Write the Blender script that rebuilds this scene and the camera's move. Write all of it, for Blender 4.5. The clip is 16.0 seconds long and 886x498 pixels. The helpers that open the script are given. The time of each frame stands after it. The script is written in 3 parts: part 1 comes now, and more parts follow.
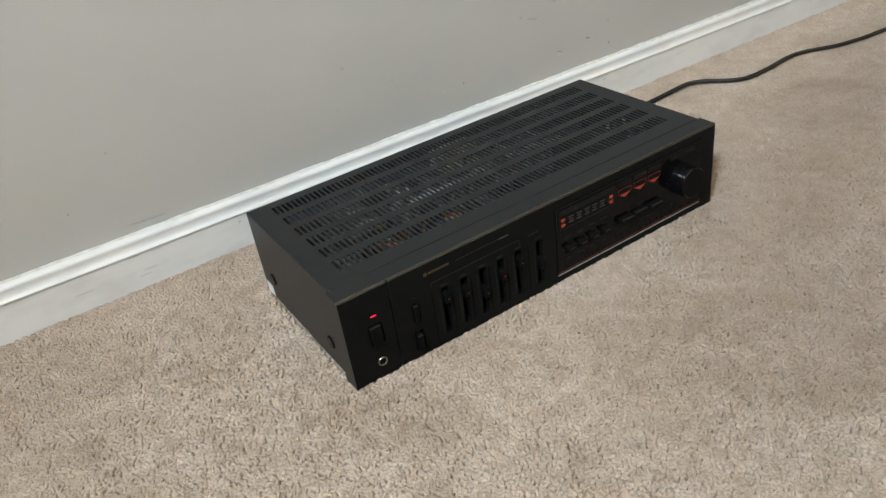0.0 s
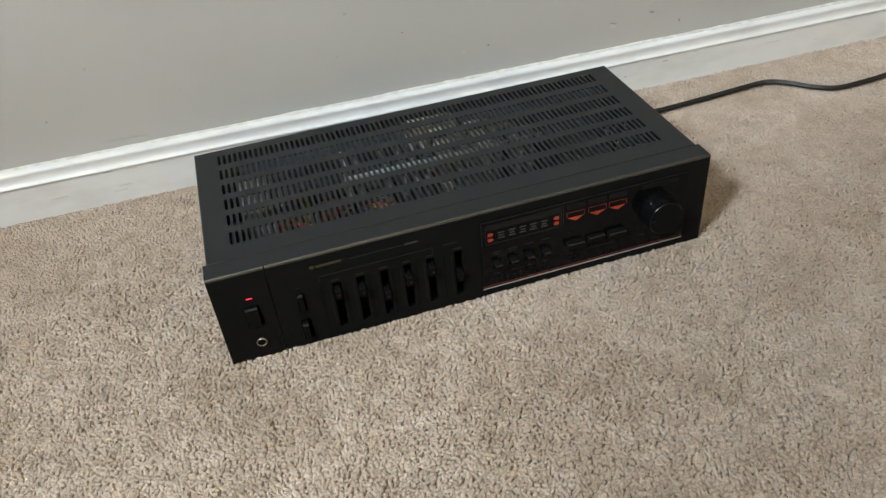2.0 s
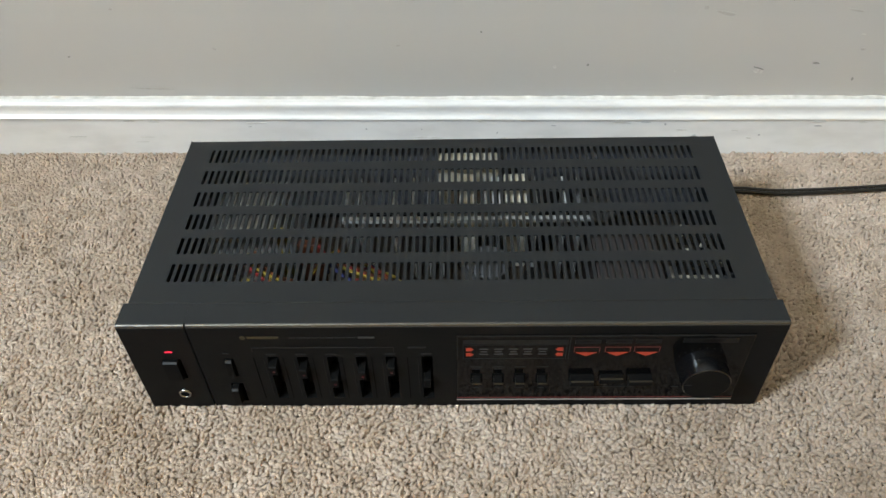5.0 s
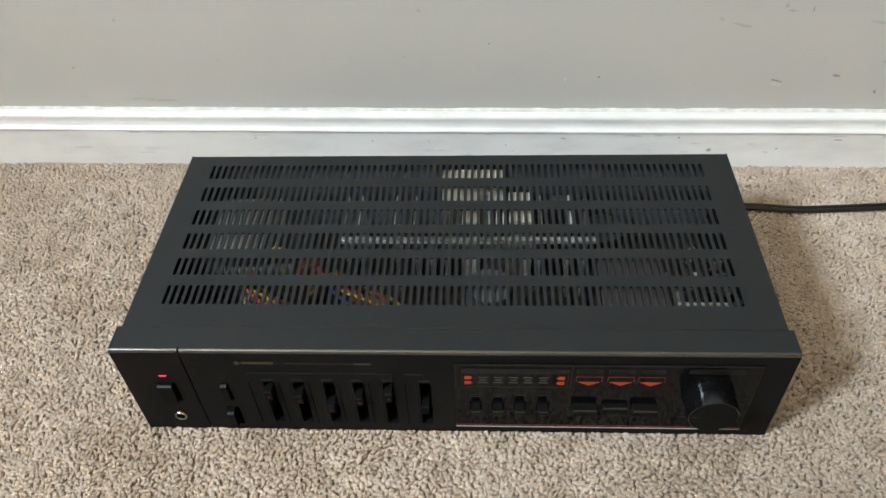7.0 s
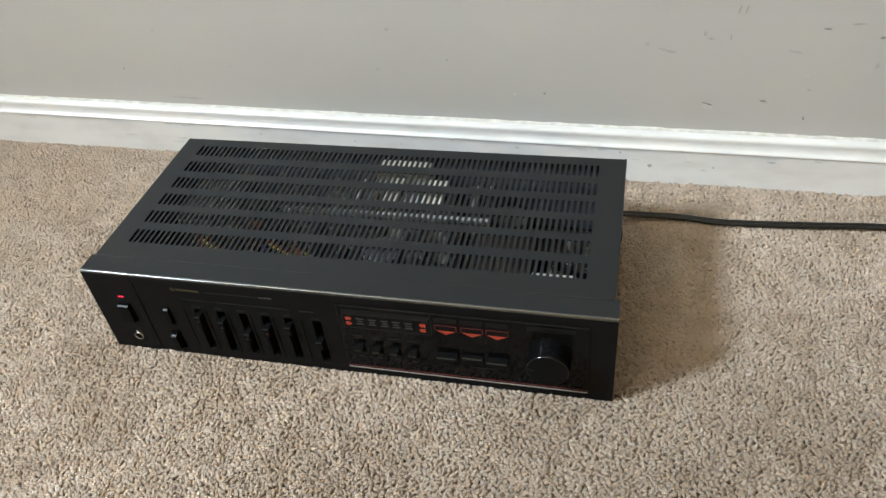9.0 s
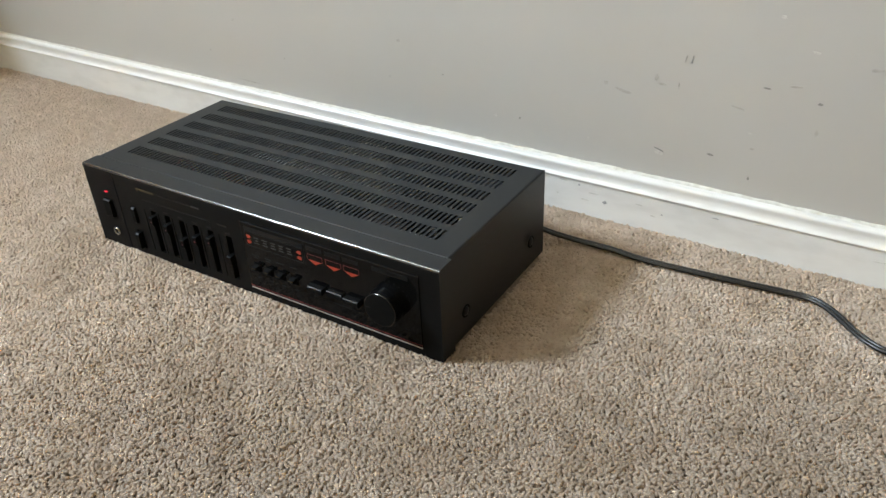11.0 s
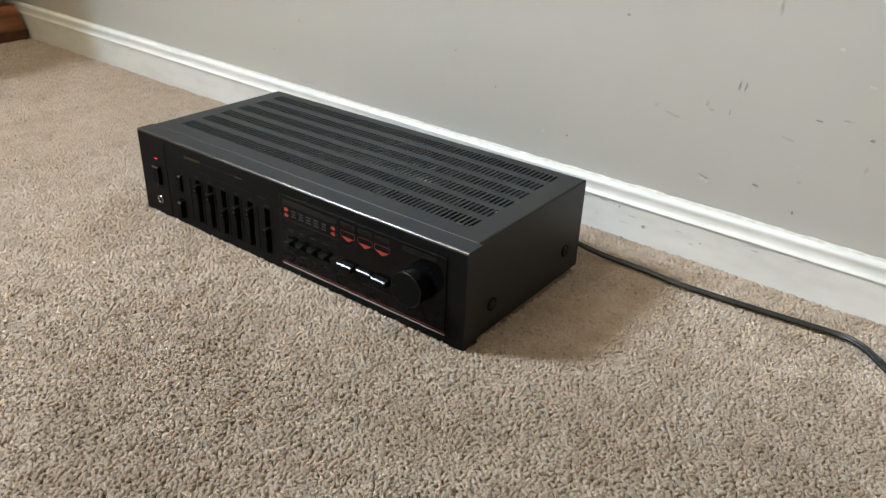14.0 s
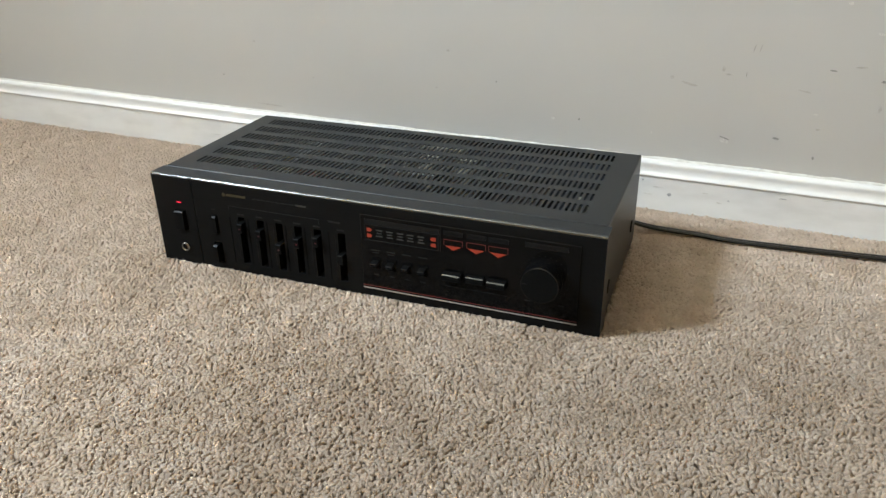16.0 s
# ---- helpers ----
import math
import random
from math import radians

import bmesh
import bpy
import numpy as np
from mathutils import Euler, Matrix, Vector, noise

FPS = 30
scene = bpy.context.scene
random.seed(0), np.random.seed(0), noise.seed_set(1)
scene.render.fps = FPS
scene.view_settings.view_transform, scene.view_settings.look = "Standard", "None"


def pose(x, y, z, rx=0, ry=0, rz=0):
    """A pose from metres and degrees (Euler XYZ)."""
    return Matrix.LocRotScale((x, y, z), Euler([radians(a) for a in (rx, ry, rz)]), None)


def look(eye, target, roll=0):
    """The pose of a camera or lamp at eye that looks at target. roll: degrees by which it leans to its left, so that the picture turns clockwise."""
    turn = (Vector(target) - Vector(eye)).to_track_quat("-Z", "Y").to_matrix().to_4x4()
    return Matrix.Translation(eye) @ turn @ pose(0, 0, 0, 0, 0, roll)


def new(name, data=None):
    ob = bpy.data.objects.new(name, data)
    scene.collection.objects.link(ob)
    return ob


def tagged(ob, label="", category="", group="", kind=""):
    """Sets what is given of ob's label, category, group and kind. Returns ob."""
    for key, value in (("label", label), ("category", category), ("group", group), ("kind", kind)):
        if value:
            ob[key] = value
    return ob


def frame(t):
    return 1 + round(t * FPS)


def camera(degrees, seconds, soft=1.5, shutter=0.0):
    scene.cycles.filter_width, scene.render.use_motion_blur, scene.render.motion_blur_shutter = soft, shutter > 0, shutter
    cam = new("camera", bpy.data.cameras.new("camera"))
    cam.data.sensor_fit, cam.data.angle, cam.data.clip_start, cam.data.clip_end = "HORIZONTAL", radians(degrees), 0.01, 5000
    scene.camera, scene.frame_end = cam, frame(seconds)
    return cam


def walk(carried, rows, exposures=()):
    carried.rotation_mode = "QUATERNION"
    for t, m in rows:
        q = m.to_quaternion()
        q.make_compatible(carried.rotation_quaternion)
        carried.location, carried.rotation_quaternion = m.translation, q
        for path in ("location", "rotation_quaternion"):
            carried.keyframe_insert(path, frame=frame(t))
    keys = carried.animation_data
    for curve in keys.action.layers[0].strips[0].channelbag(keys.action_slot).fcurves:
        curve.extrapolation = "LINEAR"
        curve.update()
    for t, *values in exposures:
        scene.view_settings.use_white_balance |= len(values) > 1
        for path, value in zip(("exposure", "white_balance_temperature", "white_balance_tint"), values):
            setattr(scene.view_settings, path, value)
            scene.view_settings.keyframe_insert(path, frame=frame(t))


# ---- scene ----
cam = camera(59.6, 16.0)
PATH = [
    (0, (-0.385, -0.476, 0.444), (0.442, 0.994, -0.63), -8.6),
    (0.5, (-0.317, -0.5, 0.458), (0.359, 1.004, -0.674), -8.7),
    (1, (-0.244, -0.504, 0.465), (0.313, 1.017, -0.708), -8.3),
    (1.5, (-0.188, -0.503, 0.462), (0.263, 1.024, -0.748), -7.5),
    (2, (-0.15, -0.493, 0.467), (0.224, 1.03, -0.775), -5.8),
    (2.5, (-0.122, -0.479, 0.465), (0.188, 1.035, -0.804), -4.1),
    (3, (-0.079, -0.449, 0.468), (0.145, 1.056, -0.83), -3.1),
    (3.5, (-0.05, -0.407, 0.475), (0.106, 1.083, -0.85), -1.7),
    (4, (-0.026, -0.368, 0.482), (0.045, 1.093, -0.883), -1.2),
    (6.5, (0.023, -0.297, 0.483), (-0.074, 1.097, -0.948), -2.8),
    (7, (0.022, -0.295, 0.487), (-0.079, 1.104, -0.939), -2.9),
    (7.5, (0.028, -0.3, 0.491), (-0.097, 1.105, -0.927), -3.4),
    (8, (0.061, -0.318, 0.496), (-0.134, 1.098, -0.903), -4.6),
    (8.5, (0.128, -0.356, 0.506), (-0.178, 1.072, -0.86), -6.0),
    (9, (0.216, -0.389, 0.5), (-0.226, 1.056, -0.809), -6.9),
    (9.5, (0.308, -0.408, 0.483), (-0.272, 1.049, -0.758), -6.9),
    (10, (0.383, -0.419, 0.46), (-0.335, 1.04, -0.704), -6.5),
    (10.2, (0.41, -0.422, 0.453), (-0.354, 1.037, -0.682), -5.9),
    (12.3, (0.561, -0.415, 0.379), (-0.55, 0.961, -0.554), 1.6),
    (12.5, (0.56, -0.42, 0.374), (-0.564, 0.963, -0.534), 2.0),
    (13, (0.556, -0.423, 0.372), (-0.574, 0.964, -0.523), 2.5),
    (13.5, (0.547, -0.425, 0.371), (-0.557, 0.973, -0.539), 2.5),
    (14, (0.519, -0.441, 0.373), (-0.531, 0.989, -0.55), 2.3),
    (14.5, (0.477, -0.461, 0.374), (-0.505, 1.013, -0.556), 1.6),
    (15, (0.423, -0.495, 0.368), (-0.465, 1.039, -0.557), 0.8),
    (15.5, (0.355, -0.527, 0.364), (-0.415, 1.072, -0.557), -0.1),
    (16, (0.298, -0.551, 0.354), (-0.356, 1.116, -0.537), -0.9),
]
EXPOSURES = [(0, -0.26), (2, -0.24), (4, -0.13), (7, 0.06), (10, -0.01), (12.5, 0.04), (16, 0.03)]
walk(cam, [(t, look(eye, target, roll)) for t, eye, target, roll in PATH], exposures=EXPOSURES)

# ---- world and light ----
world = bpy.data.worlds.new("sky")
world.use_nodes = True
scene.world = world
_wt = world.node_tree
_sky = _wt.nodes.new("ShaderNodeTexSky")
_sky.sky_type = "NISHITA"
_sky.sun_disc = False
_sky.sun_elevation, _sky.sun_rotation = radians(40), radians(100)
_wt.links.new(_sky.outputs[0], _wt.nodes["Background"].inputs[0])
_wt.nodes["Background"].inputs[1].default_value = 0.1

# the room: the amplifier stands along the wall at y = WALL
# EAST and SOUTH lie out of view, set far off to weaken bounce light
WALL, WEST, EAST, SOUTH, TOP = 0.320, -1.62, 5.0, -3.6, 2.50
WIN_Y0, WIN_Y1, WIN_Z0, WIN_Z1 = -1.40, -0.86, 1.66, 2.32
SKY_POWER = 265.0

sky_lamp = bpy.data.lights.new("window_daylight", "AREA")
sky_lamp.shape, sky_lamp.size, sky_lamp.size_y = "RECTANGLE", WIN_Z1 - WIN_Z0 - 0.06, WIN_Y1 - WIN_Y0 - 0.06
sky_lamp.energy, sky_lamp.color = SKY_POWER, (0.72, 0.862, 1.0)
lamp_ob = new("window_daylight", sky_lamp)
lamp_ob.matrix_world = pose(WEST - 0.06, (WIN_Y0 + WIN_Y1) / 2, (WIN_Z0 + WIN_Z1) / 2, 0, -90, 0)


# ---- materials ----
def material(name, color, rough=0.6, metal=0.0, spec=0.5, coat=0.0):
    m = bpy.data.materials.new(name)
    m.use_nodes = True
    b = m.node_tree.nodes["Principled BSDF"]
    b.inputs["Base Color"].default_value = (*color, 1)
    b.inputs["Roughness"].default_value = rough
    b.inputs["Metallic"].default_value = metal
    b.inputs["Specular IOR Level"].default_value = spec
    b.inputs["Coat Weight"].default_value = coat
    return m


def noise_node(m, scale, detail=4.0, stretch=None):
    n = m.node_tree.nodes
    c = n.new("ShaderNodeTexCoord")
    t = n.new("ShaderNodeTexNoise")
    t.inputs["Scale"].default_value, t.inputs["Detail"].default_value = scale, detail
    if stretch:
        mp = n.new("ShaderNodeMapping")
        mp.inputs["Scale"].default_value = stretch
        m.node_tree.links.new(c.outputs["Object"], mp.inputs[0])
        m.node_tree.links.new(mp.outputs[0], t.inputs["Vector"])
    else:
        m.node_tree.links.new(c.outputs["Object"], t.inputs["Vector"])
    return t


def ramp(m, source, stops):
    r = m.node_tree.nodes.new("ShaderNodeValToRGB")
    e = r.color_ramp.elements
    while len(e) < len(stops):
        e.new(0.5)
    for el, (p, c) in zip(e, stops):
        el.position, el.color = p, (*c, 1)
    m.node_tree.links.new(source, r.inputs[0])
    return r.outputs[0]


def mix(m, kind, a, b, f=1.0):
    x = m.node_tree.nodes.new("ShaderNodeMix")
    x.data_type, x.blend_type = "RGBA", kind
    for s, v in ((x.inputs[6], a), (x.inputs[7], b), (x.inputs[0], f)):
        if hasattr(v, "is_linked"):
            m.node_tree.links.new(v, s)
        else:
            s.default_value = v
    return x.outputs[2]


def to_color(m, socket):
    m.node_tree.links.new(socket, m.node_tree.nodes["Principled BSDF"].inputs["Base Color"])


def to_rough(m, socket, lo, hi):
    r = m.node_tree.nodes.new("ShaderNodeMapRange")
    r.inputs[3].default_value, r.inputs[4].default_value = lo, hi
    m.node_tree.links.new(socket, r.inputs[0])
    m.node_tree.links.new(r.outputs[0], m.node_tree.nodes["Principled BSDF"].inputs["Roughness"])


def to_bump(m, socket, strength, distance):
    b = m.node_tree.nodes.new("ShaderNodeBump")
    b.inputs["Strength"].default_value, b.inputs["Distance"].default_value = strength, distance
    m.node_tree.links.new(socket, b.inputs["Height"])
    m.node_tree.links.new(b.outputs[0], m.node_tree.nodes["Principled BSDF"].inputs["Normal"])


def grained(name, lo, hi, rough, scale, bump=0.0, distance=0.0005, metal=0.0, spec=0.5, stretch=None):
    m = material(name, lo, rough, metal, spec)
    n = noise_node(m, scale, 5.0, stretch)
    to_color(m, ramp(m, n.outputs[0], [(0.3, lo), (0.7, hi)]))
    to_rough(m, n.outputs[0], rough - 0.06, rough + 0.06)
    if bump:
        to_bump(m, n.outputs[0], bump, distance)
    return m


# wall paint: greige eggshell, roller stipple and faint rubbed patches
M_WALL = material("wall_paint", (0.5, 0.48, 0.44), 0.50, spec=0.45)
_a, _b = noise_node(M_WALL, 3.0, 6.0), noise_node(M_WALL, 420.0, 3.0)
to_color(M_WALL, ramp(M_WALL, _a.outputs[0], [(0.3, (0.370, 0.358, 0.338)), (0.7, (0.400, 0.388, 0.367))]))
to_bump(M_WALL, _b.outputs[0], 0.12, 0.0006)
M_TRIM = material("white_gloss_trim_paint", (0.8, 0.79, 0.77), 0.32)
_a, _b = noise_node(M_TRIM, 18.0, 6.0, (1, 1, 3)), noise_node(M_TRIM, 120.0, 3.0, (0.15, 1, 1))
to_color(M_TRIM, ramp(M_TRIM, _a.outputs[0], [(0.28, (0.55, 0.545, 0.535)), (0.5, (0.62, 0.617, 0.608)), (0.8, (0.66, 0.66, 0.655))]))
to_bump(M_TRIM, _b.outputs[0], 0.15, 0.0006)
# wall and ceiling tones out of view, saturated to warm the fill light
M_WARM = grained("warm_bounce_wall_tone", (0.70, 0.47, 0.16), (0.74, 0.50, 0.18), 0.7, 5.0, 0.05)
M_CEIL = grained("warm_bounce_ceiling_tone", (0.70, 0.61, 0.45), (0.75, 0.66, 0.49), 0.85, 60.0, 0.2)
M_CAULK = grained("caulk", (0.42, 0.405, 0.37), (0.62, 0.61, 0.58), 0.6, 110.0, 0.3)
M_SCUFF = grained("scuff_mark", (0.15, 0.147, 0.142), (0.27, 0.262, 0.248), 0.7, 500.0)
M_NICK = grained("grey_nick", (0.24, 0.245, 0.255), (0.40, 0.405, 0.415), 0.6, 500.0)
M_FAINT = grained("faint_scuff", (0.285, 0.275, 0.256), (0.385, 0.372, 0.345), 0.6, 300.0)
M_CHIP = grained("bare_plaster_chip", (0.36, 0.345, 0.32), (0.50, 0.49, 0.465), 0.8, 400.0)

# carpet: beige cut pile
M_PILE = material("carpet_yarn", (0.5, 0.43, 0.35), 0.50, spec=0.55)
_g = M_PILE.node_tree.nodes.new("ShaderNodeNewGeometry")
_c1 = ramp(M_PILE, _g.outputs["Random Per Island"], [(0.0, (0.69, 0.572, 0.478)), (0.40, (0.81, 0.682, 0.578)), (0.80, (0.85, 0.728, 0.626)), (1.0, (0.94, 0.842, 0.75))])
_n = noise_node(M_PILE, 13.0, 5.0)
_c2 = ramp(M_PILE, _n.outputs[0], [(0.36, (0.84, 0.81, 0.765)), (0.60, (1.0, 1.0, 1.0))])
_n2 = noise_node(M_PILE, 520.0, 3.0)
_n3 = noise_node(M_PILE, 58.0, 4.0)
_c4 = ramp(M_PILE, _n3.outputs[0], [(0.38, (0.78, 0.755, 0.72)), (0.60, (1.0, 1.0, 1.0))])
_c3 = ramp(M_PILE, _n2.outputs[0], [(0.34, (0.84, 0.815, 0.78)), (0.62, (1.0, 1.0, 1.0))])


def trodden_and_shaded(m, base, spots):
    """Walked-on patches and painted-in shade, ragged at the edge: centre, radius and tone of each."""
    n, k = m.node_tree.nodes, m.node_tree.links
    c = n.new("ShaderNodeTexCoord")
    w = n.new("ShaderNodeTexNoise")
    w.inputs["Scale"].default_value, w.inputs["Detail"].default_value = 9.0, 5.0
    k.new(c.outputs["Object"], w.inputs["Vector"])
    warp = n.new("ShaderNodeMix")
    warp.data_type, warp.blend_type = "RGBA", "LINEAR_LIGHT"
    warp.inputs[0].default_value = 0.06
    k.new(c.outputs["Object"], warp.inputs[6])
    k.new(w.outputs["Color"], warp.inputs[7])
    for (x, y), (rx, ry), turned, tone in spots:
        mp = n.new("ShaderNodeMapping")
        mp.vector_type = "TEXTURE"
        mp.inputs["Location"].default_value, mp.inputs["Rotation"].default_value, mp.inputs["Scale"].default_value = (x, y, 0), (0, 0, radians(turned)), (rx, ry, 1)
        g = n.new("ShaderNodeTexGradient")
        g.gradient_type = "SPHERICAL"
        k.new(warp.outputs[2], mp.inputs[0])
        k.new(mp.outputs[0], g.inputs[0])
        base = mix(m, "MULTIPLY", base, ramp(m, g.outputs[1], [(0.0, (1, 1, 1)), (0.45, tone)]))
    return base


# the broad first patch paints shade on the east side; the others are trodden
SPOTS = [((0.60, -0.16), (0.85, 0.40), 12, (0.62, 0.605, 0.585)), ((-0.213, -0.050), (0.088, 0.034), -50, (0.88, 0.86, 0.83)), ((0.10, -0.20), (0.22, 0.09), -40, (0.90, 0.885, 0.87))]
to_color(M_PILE, trodden_and_shaded(M_PILE, mix(M_PILE, "MULTIPLY", mix(M_PILE, "MULTIPLY", mix(M_PILE, "MULTIPLY", _c1, _c2), _c3), _c4), SPOTS))
to_bump(M_PILE, _n2.outputs[0], 0.4, 0.0006)
# yarn lets some light through
_t = M_PILE.node_tree
_tr, _mx = _t.nodes.new("ShaderNodeBsdfTranslucent"), _t.nodes.new("ShaderNodeMixShader")
_tr.inputs[0].default_value = (0.82, 0.688, 0.565, 1)
_mx.inputs[0].default_value = 0.50
_t.links.new(_t.nodes["Principled BSDF"].outputs[0], _mx.inputs[1])
_t.links.new(_tr.outputs[0], _mx.inputs[2])
_t.links.new(_mx.outputs[0], _t.nodes["Material Output"].inputs[0])
_t.nodes["Principled BSDF"].inputs["Sheen Weight"].default_value = 0.2
M_CARPET = material("carpet_backing_and_far_pile", (0.42, 0.36, 0.29), 0.95, spec=0.1)
_a, _b = noise_node(M_CARPET, 7.0, 5.0), noise_node(M_CARPET, 260.0, 2.0)
_c1 = ramp(M_CARPET, _b.outputs[0], [(0.3, (0.40, 0.334, 0.272)), (0.55, (0.49, 0.413, 0.345)), (0.75, (0.56, 0.48, 0.405))])
_c2 = ramp(M_CARPET, _a.outputs[0], [(0.36, (0.80, 0.78, 0.75)), (0.62, (1.0, 1.0, 1.0))])
to_color(M_CARPET, trodden_and_shaded(M_CARPET, mix(M_CARPET, "MULTIPLY", _c1, _c2), SPOTS))
to_bump(M_CARPET, _b.outputs[0], 0.9, 0.006)

# amplifier
M_COVER = grained("black_enamelled_steel", (0.0088, 0.0098, 0.0106), (0.0107, 0.0118, 0.0127), 0.40, 900.0, 0.10, 0.0002, spec=0.27)
M_FRONT = grained("black_satin_aluminium", (0.0042, 0.0042, 0.0042), (0.0062, 0.0062, 0.0062), 0.40, 700.0, 0.04, 0.0001, spec=0.06, stretch=(0.05, 1, 1))
M_EDGE = grained("polished_black_edge", (0.012, 0.012, 0.0125), (0.016, 0.016, 0.016), 0.20, 700.0, spec=1.0, stretch=(0.05, 1, 1))
M_SMOKE = material("smoked_gloss_plastic", (0.0025, 0.0025, 0.0025), 0.09, spec=0.15)
_a = noise_node(M_SMOKE, 60.0, 4.0)
to_rough(M_SMOKE, _a.outputs[0], 0.05, 0.16)
M_BLACK = grained("black_plastic", (0.004, 0.004, 0.004), (0.006, 0.006, 0.006), 0.33, 500.0, spec=0.2)
M_KNOB = material("turned_black_knob", (0.003, 0.003, 0.0033), 0.17, spec=0.42)
M_KEY = grained("matt_black_plastic", (0.003, 0.003, 0.003), (0.005, 0.005, 0.005), 0.5, 500.0, spec=0.05)
M_KEYEDGE = grained("polished_key_edge", (0.008, 0.008, 0.008), (0.012, 0.012, 0.012), 0.17, 500.0, spec=0.45)
M_SOFTEDGE = grained("worn_key_edge", (0.008, 0.008, 0.008), (0.012, 0.012, 0.012), 0.40, 500.0, spec=0.13)
# near-black that paints the shade inside slots, holes and grooves
M_DARK = material("recess_shade_black", (0.003, 0.003, 0.003), 0.9, spec=0.04)
M_STEEL = grained("zinc_plated_steel", (0.42, 0.42, 0.41), (0.56, 0.56, 0.54), 0.38, 90.0, 0.1, metal=1.0)
M_HEAT = grained("aluminium_heatsink", (0.50, 0.50, 0.49), (0.62, 0.62, 0.60), 0.5, 150.0, metal=0.3)
M_LINER = grained("blue_grey_inner_steel", (0.11, 0.115, 0.135), (0.14, 0.145, 0.165), 0.5, 60.0)
M_HEATDARK = grained("dull_aluminium_heatsink", (0.38, 0.38, 0.365), (0.48, 0.48, 0.46), 0.5, 150.0, metal=0.3)
M_CHROME = material("nickel_ring", (0.33, 0.325, 0.31), 0.25, 1.0)
M_SILVER = material("silver_pinstripe", (0.36, 0.34, 0.32), 0.4, 0.4)
M_REDLINE = material("red_pinstripe", (0.11, 0.014, 0.011), 0.5)
M_PRINT = material("grey_printing", (0.042, 0.041, 0.039), 0.6, spec=0.1)
M_FAINTPRINT = material("faint_grey_printing", (0.016, 0.0158, 0.0155), 0.6, spec=0.1)
M_GOLD = material("gold_printing", (0.045, 0.036, 0.020), 0.5, spec=0.1)
M_ORANGE = material("orange_red_glowing_print", (0.26, 0.026, 0.010), 0.5)
# a faint glow is added to the printed marks, which are no lamps
M_ORANGE.node_tree.nodes["Principled BSDF"].inputs["Emission Color"].default_value = (1.0, 0.10, 0.03, 1)
M_ORANGE.node_tree.nodes["Principled BSDF"].inputs["Emission Strength"].default_value = 0.02
M_WINDOWBAR = material("grey_display_bar", (0.007, 0.007, 0.007), 0.3, spec=0.15)
M_LED = material("red_lamp", (0.8, 0.02, 0.03), 0.3)
M_LED.node_tree.nodes["Principled BSDF"].inputs["Emission Color"].default_value = (1.0, 0.015, 0.10, 1)
M_LED.node_tree.nodes["Principled BSDF"].inputs["Emission Strength"].default_value = 0.6
M_DIMLED = material("dim_red_lamp", (0.035, 0.005, 0.006), 0.3)
M_DIMLED.node_tree.nodes["Principled BSDF"].inputs["Emission Color"].default_value = (1.0, 0.03, 0.06, 1)
M_DIMLED.node_tree.nodes["Principled BSDF"].inputs["Emission Strength"].default_value = 0.006
M_MIDLED = M_DIMLED.copy()
M_MIDLED.name = "red_slider_lamp"
M_MIDLED.node_tree.nodes["Principled BSDF"].inputs["Emission Strength"].default_value = 0.06
M_BOARD = grained("brown_circuit_board", (0.02, 0.014, 0.009), (0.045, 0.03, 0.016), 0.6, 200.0)
M_CREAM = grained("cream_plastic", (0.62, 0.58, 0.48), (0.74, 0.70, 0.60), 0.5, 100.0)
M_LAMINATE = grained("transformer_laminations", (0.034, 0.025, 0.023), (0.050, 0.037, 0.033), 0.5, 300.0, stretch=(1, 1, 8))
M_WIRE = [material("wire_" + n, c, 0.45) for n, c in (("yellow", (0.34, 0.25, 0.04)), ("red", (0.28, 0.03, 0.03)), ("blue", (0.03, 0.035, 0.12)), ("white", (0.7, 0.7, 0.66)), ("brown", (0.16, 0.05, 0.02)))]
M_SLEEVE = grained("capacitor_sleeve", (0.065, 0.066, 0.068), (0.085, 0.086, 0.09), 0.45, 120.0)
M_CORD = grained("black_cord_rubber", (0.004, 0.004, 0.004), (0.006, 0.006, 0.006), 0.36, 200.0, spec=0.5)
M_LABEL = grained("off_white_sticker", (0.55, 0.55, 0.52), (0.66, 0.66, 0.63), 0.5, 150.0)

# cherry wood
M_WOOD = material("cherry_stained_wood", (0.16, 0.05, 0.02), 0.34)
_a = noise_node(M_WOOD, 9.0, 8.0, (1.0, 1.0, 9.0))
to_color(M_WOOD, ramp(M_WOOD, _a.outputs[0], [(0.25, (0.065, 0.018, 0.007)), (0.5, (0.17, 0.055, 0.02)), (0.75, (0.26, 0.095, 0.036))]))
to_bump(M_WOOD, _a.outputs[0], 0.1, 0.0008)
M_WOODDARK = grained("dark_cherry_edge", (0.045, 0.014, 0.006), (0.09, 0.028, 0.011), 0.4, 30.0)


# ---- mesh helpers ----
def mesh_ob(name, bm, mat, smooth=False):
    me = bpy.data.meshes.new(name)
    bm.normal_update()
    bm.to_mesh(me)
    bm.free()
    for m in mat if isinstance(mat, (list, tuple)) else (mat,):
        me.materials.append(m)
    if smooth:
        me.shade_smooth()
    return new(name, me)


def part(name, bm, mat, parent=None, label="", smooth=False):
    ob = mesh_ob(name, bm, mat, smooth)
    if parent:
        ob.parent = parent
    if label:
        tagged(ob, label)
    return ob


